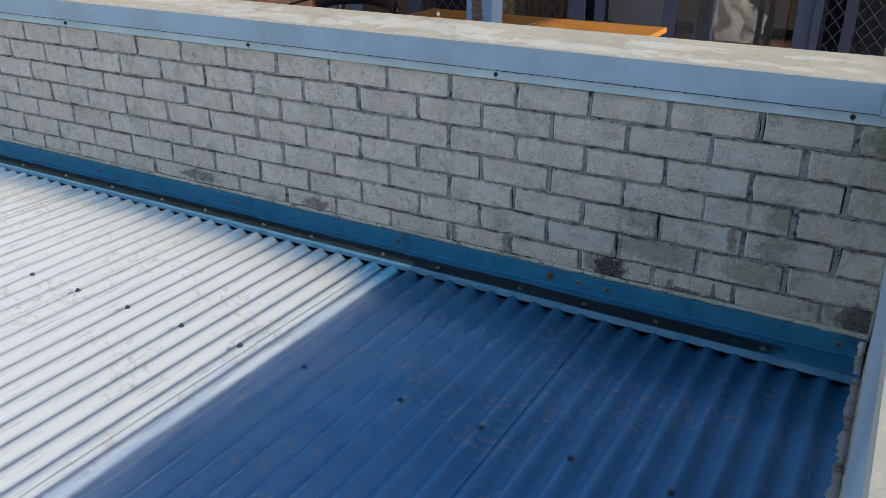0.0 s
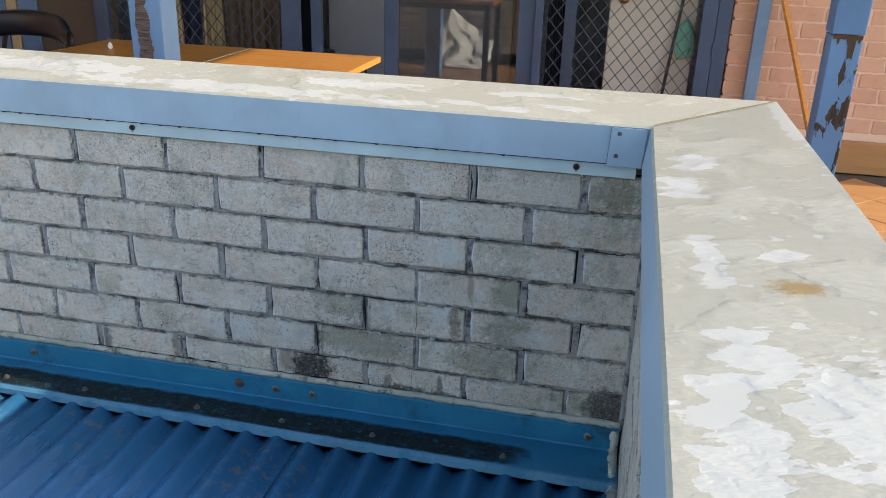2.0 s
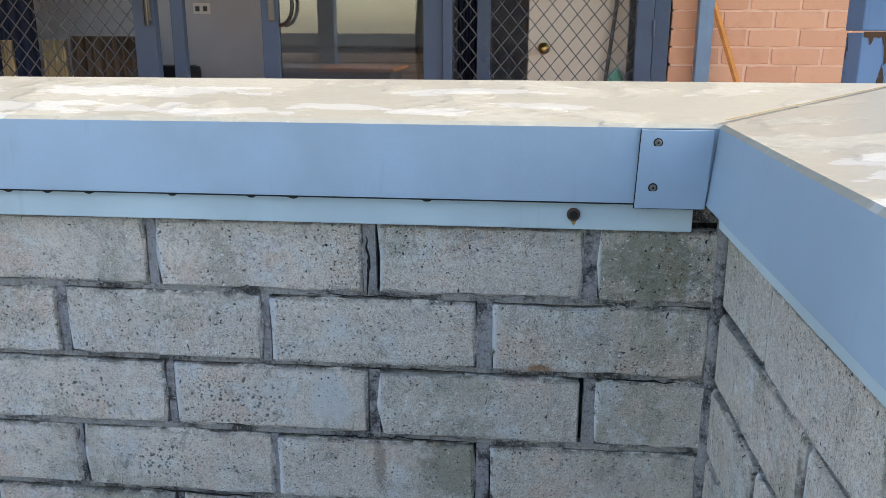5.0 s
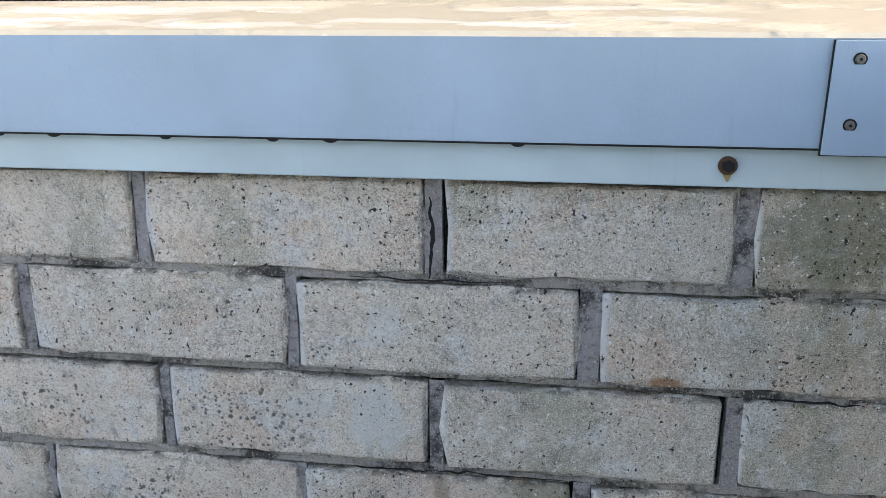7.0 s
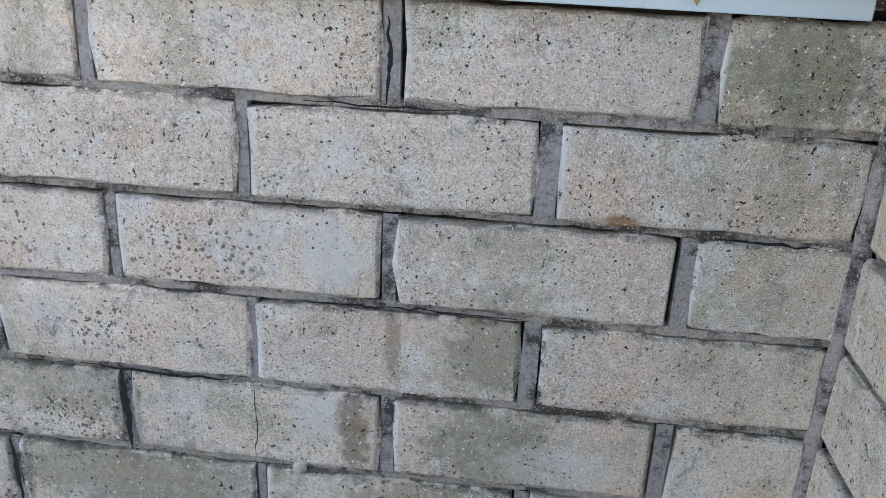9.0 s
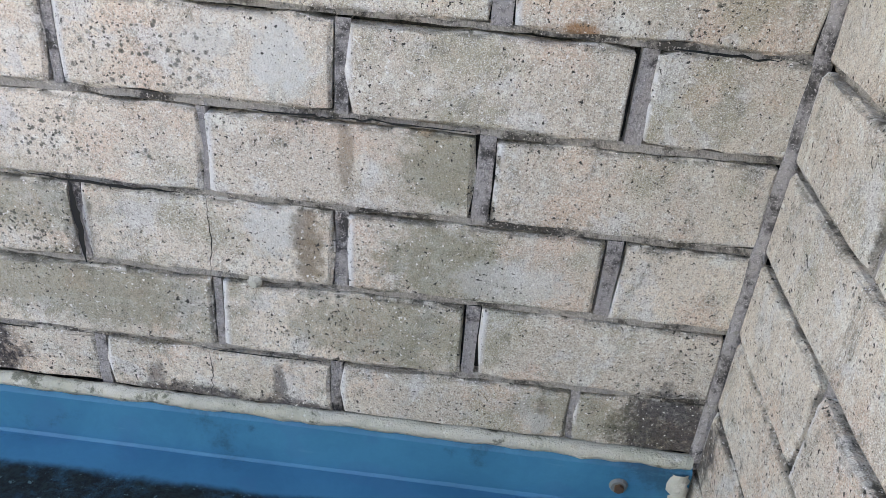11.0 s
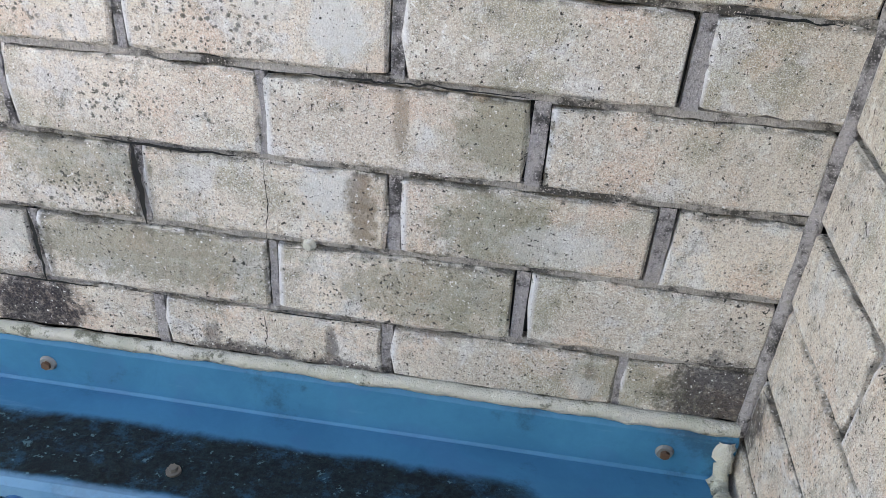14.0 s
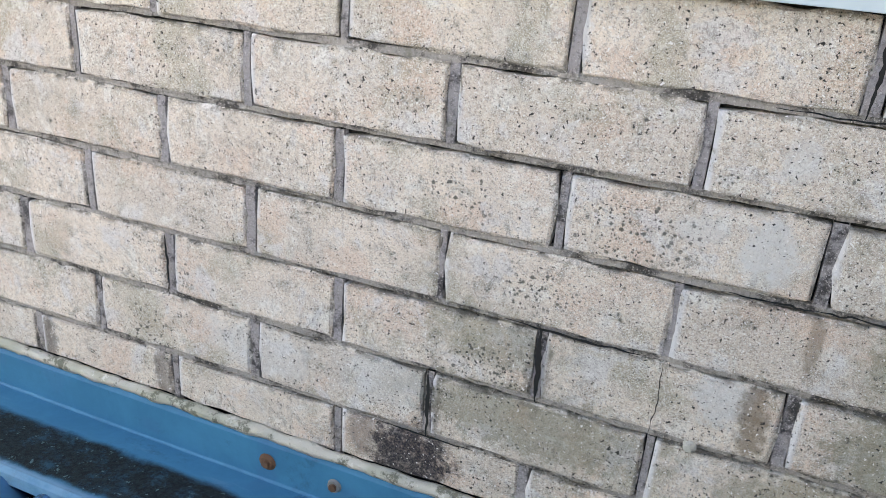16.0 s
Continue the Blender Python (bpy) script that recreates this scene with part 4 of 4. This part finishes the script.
for z in (-0.55, -0.2, 0.15, 0.5):
    part("hinge", rod((0.402, FAR_Y - 0.032, z), (0.402, FAR_Y - 0.032, z + 0.08), 0.008, 8), M_BLUE_DARK, screen_right)
inner = tagged(thing("door_4", "cream painted inner door with a brass knob lock", "door"), kind="structure")
part("leaf", box(-0.205, 0.30, FAR_Y + 0.13, FAR_Y + 0.165, FLOOR, 1.25, 0.003), M_CREAM_DOOR, inner)
bm = rod((-0.125, FAR_Y + 0.13, 0.088), (-0.125, FAR_Y + 0.105, 0.088), 0.030, 18)
bm = rod((-0.125, FAR_Y + 0.105, 0.088), (-0.125, FAR_Y + 0.075, 0.088), 0.016, 14, bm, 0.024)
part("lock", bm, M_BRASS, inner, "round brass knob lock", True)
part("frame", box(-0.47, -0.40, FAR_Y + 0.12, FAR_Y + 0.18, FLOOR, 1.25, 0.003), M_BLUE_DARK, inner)


def sack(name, cx, cy, z0, w, d, h, material, label, category, seed, lean=0.0):
    """A crumpled cloth bundle."""
    bm = bmesh.new()
    bmesh.ops.create_icosphere(bm, subdivisions=4, radius=1.0)
    for v in bm.verts:
        p = v.co.copy()
        r = 1 + 0.22 * noise.noise(p * 2.2 + Vector((seed, 0, 0))) + 0.10 * abs(noise.noise(p * 6 + Vector((0, seed, 0))))
        p *= r
        t = (p.z + 1) / 2
        v.co = Vector((cx + p.x * w / 2 * (1.15 - 0.55 * t) + lean * t, cy + p.y * d / 2 * (1.1 - 0.5 * t), z0 + max(0.0, t) * h))
    ob = part(name, bm, material, smooth=True)
    return tagged(ob, label, category)


sack("green_bag", 0.245, FAR_Y + 0.09, -0.24, 0.13, 0.05, 0.22, M_GREEN, "crumpled green cloth bag hanging behind the grille", "bag", 3.0)
broom = thing("broom", "dark broom leaning inside the screen door", "broom")
part("handle", rod((0.13, FAR_Y + 0.08, -0.70), (0.275, FAR_Y + 0.10, 0.75), 0.010, 10), M_BLACK, broom)
part("head", box(0.03, 0.23, FAR_Y + 0.05, FAR_Y + 0.11, FLOOR + 0.006, -0.70, 0.01), M_BLACK, broom)
# curtains and chair in the room
def curtain(name, x0, x1, y, z0, z1, material, label):
    bm = bmesh.new()
    prev = None
    steps = 60
    for i in range(steps + 1):
        x = x0 + (x1 - x0) * i / steps
        yy = y + 0.025 * math.sin(i * 0.9) + 0.012 * math.sin(i * 2.3)
        row = [bm.verts.new((x, yy + 0.01 * math.sin(q + i * 0.3), z0 + (z1 - z0) * q / 6)) for q in range(7)]
        if prev:
            for q in range(6):
                bm.faces.new((prev[q], row[q], row[q + 1], prev[q + 1]))
        prev = row
    ob = part(name, bm, material, smooth=True)
    ob.modifiers.new("cloth", "SOLIDIFY").thickness = 0.003
    return tagged(ob, label, "curtain")


M_NAVY = paint_material("navy_cloth", (0.012, 0.020, 0.045), 0.9, 0.1, False, 1.5)
M_STRAW = paint_material("straw_cloth", (0.42, 0.34, 0.20), 0.9, 0.2, False, 1.2)
curtain("curtain", -3.48, -2.95, FAR_Y + 0.22, FLOOR + 0.01, 1.2, M_NAVY, "dark navy curtain hanging behind the grille")
curtain("curtain", -2.93, -2.80, FAR_Y + 0.25, FLOOR + 0.01, 0.12, M_STRAW, "narrow straw-coloured strip of cloth behind the grille")
curtain("curtain", -2.78, -2.30, FAR_Y + 0.28, FLOOR + 0.01, 0.14, M_DARK, "brown hanging cloth behind the grille")
curtain("curtain", -3.12, -3.07, FAR_Y + 0.17, FLOOR + 0.01, 0.12, M_STRAW, "thin straw-coloured strip behind the grille")
curtain("curtain", -0.58, -0.42, FAR_Y + 0.24, FLOOR + 0.01, 1.2, M_NAVY, "dark curtain behind the security screen")


# ---------------------------------------------------------------- patio posts
def peeling(name, base, under, low, high, scale=9.0):
    m = mat(name, base, 0.5)
    n = Nodes(m)
    w = n.coords((1, 1, 0.45), "World")
    p = n.noise(w, scale, 6, 0.65, 0.3)
    g = n.noise(n.coords((1, 1, 0.1), "World"), 70, 4, 0.7)
    z = n.xyz(n.coords(kind="World"))[2]
    bare = n.math("MULTIPLY", n.ramp(p, 0.585, 0.61), n.math("MULTIPLY", n.ramp(z, low - 0.05, low), n.ramp(z, high + 0.02, high)))
    under_c = n.mix(n.ramp(g, 0.35, 0.65), under, tuple(v * 3 for v in under))
    c = n.mix(bare, n.mix(n.ramp(n.noise(w, 3), 0.3, 0.7), base, tuple(v * 1.2 for v in base)), under_c)
    n.color(c)
    n.bump(n.math("ADD", n.math("MULTIPLY", bare, -1.0), n.math("MULTIPLY", g, 0.3)), 0.6, 0.003)
    return m


M_POST_R = peeling("peeling_blue_paint", (0.11, 0.20, 0.36), (0.020, 0.009, 0.006), -0.5, 0.18, 11.0)
M_POST_L = peeling("flaking_blue_paint", (0.13, 0.23, 0.39), (0.030, 0.018, 0.014), -0.9, 2.0, 6.0)
post = thing("veranda_post", "blue steel post with a rusted collar and peeling paint", "post", "veranda posts")
part("shaft", box(0.532, 0.622, 1.10, 1.195, FLOOR - 0.006, 0.186, 0.004), M_POST_R, post)
part("sleeve", box(0.529, 0.625, 1.097, 1.198, 0.190, 1.52, 0.004), M_BLUE, post, "clean blue upper sleeve")
bm = bmesh.new()
prev = None
for i in range(25):
    x = 0.535 + 0.085 * i / 24
    drop = 0.012 + 0.05 * max(0, noise.noise((i * 0.35, 2.0, 0.0))) + (0.055 if 13 < i < 19 else 0.0)
    row = [bm.verts.new((x, 1.0988, 0.1885)), bm.verts.new((x, 1.0984, 0.1885 - drop))]
    if prev:
        bm.faces.new((prev[0], prev[1], row[1], row[0]))
    prev = row
rust = part("rust_band", bm, M_RUST, post, "dark rust running down from the collar")
rust.modifiers.new("flake", "SOLIDIFY").thickness = 0.0012
post2 = thing("veranda_post", "flaking blue timber post with bare dark wood", "post", "veranda posts")
part("shaft", box(-1.852, -1.722, 1.10, 1.21, FLOOR - 0.006, 1.52, 0.005), M_POST_L, post2)
bm = bmesh.new()
prev = None
for i in range(180):
    z = FLOOR + 0.02 + 2.2 * i / 179
    a = -1.822 + 0.014 * noise.noise((i * 0.13, 1, 0)) + 0.010 * noise.noise((i * 0.7, 1, 3))
    b = -1.772 + 0.020 * noise.noise((i * 0.16, 7, 0)) + 0.014 * noise.noise((i * 0.8, 7, 3))
    row = [bm.verts.new((a, 1.0975, z)), bm.verts.new((b, 1.0975, z))]
    if prev:
        bm.faces.new((prev[0], prev[1], row[1], row[0]))
    prev = row
M_BARE = wood_material("weathered_bare_wood", (0.035, 0.022, 0.018), (0.17, 0.12, 0.10), 30.0, 0.9)
bare = part("bare_wood", bm, M_BARE, post2, "dark bare wood where paint has gone")
bare.modifiers.new("wood", "SOLIDIFY").thickness = 0.0015

# downpipe and leaning slat
pipe = thing("downpipe", "pale blue square downpipe on the brick wall", "pipe")
part("pipe", box(0.605, 0.675, FAR_Y - 0.075, FAR_Y - 0.012, FLOOR - 0.004, 1.52, 0.006), M_PIPE, pipe)
for z in (-0.5, 0.8):
    part("bracket", box(0.595, 0.685, FAR_Y - 0.079, FAR_Y - 0.006, z, z + 0.02, 0.002), M_BLUE, pipe)
d = Vector((1.05, 3.10, FLOOR - 0.004)) - Vector((0.655, 3.365, 0.36))
slat = part("wooden_slat", box(-0.022, 0.022, -0.008, 0.008, -d.length / 2, d.length / 2, 0.002, None, Matrix.Translation(Vector((0.8525, 3.2325, (0.36 + FLOOR) / 2))) @ d.to_track_quat("Z", "Y").to_matrix().to_4x4()), M_WOOD)
tagged(slat, "orange wooden slat leaning against the brick wall", "wooden slat")

# ---------------------------------------------------------------- table and chair
table = thing("dining_table", "orange varnished wooden extension table", "table")
TX0, TX1, TY0, TY1, TZ = -2.49, -1.14, 1.235, 1.90, -0.09
part("tabletop", box(TX0, -1.764, TY0, TY1, TZ - 0.026, TZ, 0.004), M_WOOD, table)
part("tabletop", box(-1.760, TX1, TY0, TY1, TZ - 0.026, TZ, 0.004), M_WOOD, table)
part("seam", box(-1.766, -1.758, TY0 + 0.004, TY1 - 0.002, TZ - 0.01, TZ + 0.0015), M_STRAW, table, "pale seam between the two leaves")
for x in (TX0 + 0.06, TX1 - 0.06):
    for y in (TY0 + 0.06, TY1 - 0.06):
        part("leg", box(x - 0.022, x + 0.022, y - 0.022, y + 0.022, FLOOR - 0.006, TZ - 0.026, 0.003), M_BLACK, table, "black square steel leg")
for b in ((TX0 + 0.05, TX1 - 0.05, TY0 + 0.05, TY0 + 0.07), (TX0 + 0.05, TX1 - 0.05, TY1 - 0.07, TY1 - 0.05), (TX0 + 0.05, TX0 + 0.07, TY0 + 0.07, TY1 - 0.07), (TX1 - 0.07, TX1 - 0.05, TY0 + 0.07, TY1 - 0.07)):
    part("apron", box(*b, TZ - 0.075, TZ - 0.027, 0.002), M_BLACK, table)
sack("paper_scrap", -2.30, 1.62, TZ, 0.022, 0.018, 0.03, M_CLOTH, "tiny crumpled white scrap on the table", "paper", 8.0)

chair = thing("armchair", "black vinyl chair with a curved padded back", "chair")
bm = bmesh.new()
rings = []
for i in range(33):
    u = -1 + 2 * i / 32
    x = -3.36 + 0.32 * u
    y = 2.45 - 0.10 * u * u
    z = -0.115 - 0.035 * u * u
    hh = 0.070 if abs(u) < 0.9 else 0.070 * max(0.35, 1 - (abs(u) - 0.9) * 4) 
    dip = -0.03 * max(0, abs(u) - 0.78) / 0.22
    rings.append([bm.verts.new((x, y + 0.035 * math.cos(a), z + dip + hh * math.sin(a))) for a in (math.tau * q / 12 for q in range(12))])
for a, b in zip(rings, rings[1:]):
    for q in range(12):
        bm.faces.new((a[q], a[(q + 1) % 12], b[(q + 1) % 12], b[q]))
bm.faces.new(rings[0])
bm.faces.new(list(reversed(rings[-1])))
part("backrest", bm, M_BLACK, chair, "padded black vinyl backrest", True)
part("seat", box(-3.61, -3.11, 2.02, 2.48, -0.42, -0.34, 0.02), M_BLACK, chair)
for x in (-3.57, -3.15):
    part("back_post", rod((x, 2.44, -0.34), (x + (0.05 if x < -3.3 else -0.05), 2.44, -0.17), 0.014, 10), M_BLACK, chair)
    for y in (2.06, 2.44):
        part("leg", rod((x, y, FLOOR - 0.006), (x, y, -0.42), 0.014, 10), M_BLACK, chair)

# blue door posts on the shaded end wall
for x0, x1, m, lab in ((-4.44, -4.28, M_BLUE, "mid-blue painted timber board against the end wall"), (-4.27, -4.19, M_STRAW, "pale narrow timber board against the end wall"), (-4.18, -4.05, M_BLUE, "mid-blue painted timber board against the end wall"), (-4.53, -4.455, M_WOOD, "brown timber board in the patio corner")):
    ob = part("timber_board", box(x0, x1, FAR_Y - 0.03, FAR_Y + 0.006, FLOOR - 0.004, 1.5, 0.004), m)
    tagged(ob, lab, "board", "boards at the end wall")
# conduit and tap on the side wall
con = thing("conduit", "grey conduit pipe along the side wall", "pipe")
part("pipe", rod((-4.535, 0.4, -0.148), (-4.535, 3.36, -0.150), 0.020, 12), M_LATTICE, con, "", True)
for y in (0.9, 1.9, 2.9):
    part("clip", box(-4.558, -4.510, y, y + 0.02, -0.172, -0.126, 0.002), M_STEEL, con)
tap = thing("garden_tap", "black garden tap on a short pipe", "tap")
part("pipe", rod((-4.50, 2.95, -0.325), (-4.50, 3.39, -0.30), 0.010, 10), M_BLACK, tap)
part("valve", rod((-4.50, 2.88, -0.332), (-4.50, 2.96, -0.325), 0.020, 12), M_STEEL, tap)
part("wheel", rod((-4.49, 2.86, -0.333), (-4.47, 2.84, -0.333), 0.045, 18), M_BLACK, tap)

# white sheet slumped against the outside of the parapet
bm = bmesh.new()
prev = None
for i in range(41):
    u = i / 40
    row = []
    for j in range(25):
        v = j / 24
        top = -0.30 - 0.42 * max(0.0, u - 0.35) ** 0.8 - 0.25 * max(0.0, 0.25 - u)
        z = FLOOR + 0.006 + (top - FLOOR) * (1 - v) ** 1.3
        x = -2.02 + 0.64 * u + 0.05 * noise.noise((u * 3, v * 3, 1))
        y = 0.33 + 0.36 * v + 0.05 * noise.noise((u * 5, v * 4, 5)) + 0.02 * noise.noise((u * 14, v * 9, 2))
        row.append(bm.verts.new((x, max(y, 0.29), max(z + 0.035 * noise.noise((u * 7, v * 6, 8)) * (1 - v), FLOOR + 0.004))))
    if prev:
        for j in range(24):
            bm.faces.new((prev[j], prev[j + 1], row[j + 1], row[j]))
    prev = row
sheet_ob = part("white_sheet", bm, M_CLOTH, smooth=True)
sheet_ob.modifiers.new("cloth", "SOLIDIFY").thickness = 0.004
tagged(sheet_ob, "crumpled white sheet slumped on the patio floor", "sheet")

# ---------------------------------------------------------------- small things by the wall
lump = tagged(part("mortar_lump", rod((-0.436, 0.001, -0.4305), (-0.438, -0.005, -0.431), 0.0075, 12, None, 0.0045), M_SEAL), "small white lump stuck on a joint", "lump")
nail = tagged(part("nail", rod((0.010, -0.93, -0.040), (-0.012, -1.02, -0.022), 0.003, 8), M_STEEL), "bent steel nail sticking out of the side wall", "nail")

# ---------------------------------------------------------------- chair in the room
seat2 = thing("office_chair", "black padded chair standing in the room", "chair")
part("backrest", box(-2.46, -2.17, 3.98, 4.06, -0.42, -0.03, 0.035), M_BLACK, seat2)
part("seat", box(-2.50, -2.10, 3.60, 3.98, -0.46, -0.38, 0.03), M_BLACK, seat2)
for x in (-2.46, -2.14):
    for y in (3.64, 3.94):
        part("leg", rod((x, y, FLOOR + 0.004), (x, y, -0.46), 0.014, 10), M_BLACK, seat2)

# ---------------------------------------------------------------- trees behind the roof
M_LEAF = paint_material("eucalypt_leaf", (0.06, 0.075, 0.035), 0.7, 0.1, False, 1.5)
M_BARK = paint_material("grey_bark", (0.16, 0.13, 0.10), 0.9, 0.2, True, 1.4)
for tx, ty, tall, seed in ((-9.0, -14.0, 7.5, 1), (-3.5, -17.0, 8.5, 2), (3.0, -15.0, 7.0, 3), (9.5, -18.0, 8.0, 4)):
    r = random.Random(seed)
    tree = thing("tree", "grey-barked tree with a ragged olive crown", "tree", "trees behind the roof")
    base = Vector((tx, ty, FLOOR - 0.03))
    top = base + Vector((r.uniform(-0.5, 0.5), r.uniform(-0.5, 0.5), tall * 0.62))
    bm = rod(base, top, 0.20, 10, None, 0.09)
    tips = []
    for k in range(9):
        a = k * 2.4 + r.random()
        p = base.lerp(top, r.uniform(0.45, 1.0))
        q = p + Vector((math.cos(a) * r.uniform(0.9, 2.2), math.sin(a) * r.uniform(0.9, 2.2), r.uniform(0.5, 2.2)))
        bm = rod(p, q, 0.06, 7, bm, 0.02)
        tips += [q, p.lerp(q, 0.7)]
    part("trunk", bm, M_BARK, tree)
    verts, faces = [], []
    for k in range(2600):
        c = r.choice(tips) + Vector((r.gauss(0, 0.48), r.gauss(0, 0.48), r.gauss(0, 0.36)))
        d = Vector((r.gauss(0, 1), r.gauss(0, 1), r.gauss(-0.6, 1))).normalized() * r.uniform(0.10, 0.20)
        e = d.cross(Vector((r.gauss(0, 1), r.gauss(0, 1), r.gauss(0, 1)))).normalized() * r.uniform(0.025, 0.05)
        n0 = len(verts)
        verts += [c - d, c + e, c + d, c - e]
        faces.append((n0, n0 + 1, n0 + 2, n0 + 3))
    me = bpy.data.meshes.new("crown")
    me.from_pydata([tuple(v) for v in verts], [], faces)
    me.materials.append(M_LEAF)
    tagged(new("crown", me), "ragged olive leaves").parent = tree

# ---------------------------------------------------------------- pieces of the patio walls and floor
peach = {"m": M_PEACH}


def z_peach(k, what=""):
    return None if what == "h" else 0.66 - k * COURSE


lay_courses(house, 15, (0.135, 0.255), 2.2, pose(0.484, FAR_Y, 0), peach, z_peach, rnd, 1)
lay_courses(wall_back, 8, (0.20, 0.08), 3.0, pose(0.2, 0.246, -0.02, 0, 0, 180), meshes, lambda k, what="": None if what == "h" else -0.06 - k * COURSE, rnd, 1)
lay_courses(wall_left, 14, (0.20, 0.08), 2.9, pose(-4.55, FAR_Y - 0.01, 0, 0, 0, 90), peach, lambda k, what="": None if what == "h" else 0.50 - k * COURSE, rnd, -1)
tile_mesh = mesh_of("tile", box(-0.1465, 0.1465, -0.1465, 0.1465, -0.010, 0.0, 0.002), M_TILE)
for i in range(-20, 20):
    for j in range(-20, 20):
        x, y = 0.3 * (i - j) * math.sqrt(0.5), 1.8 + 0.3 * (i + j) * math.sqrt(0.5)
        if 0.52 < y < FAR_Y - 0.24 and (-2.9 < x < 2.4):
            ob = new("tile", tile_mesh)
            ob.parent = floor
            ob.matrix_basis = pose(x, y, FLOOR + random.uniform(-0.0008, 0.0008), 0, 0, 45)
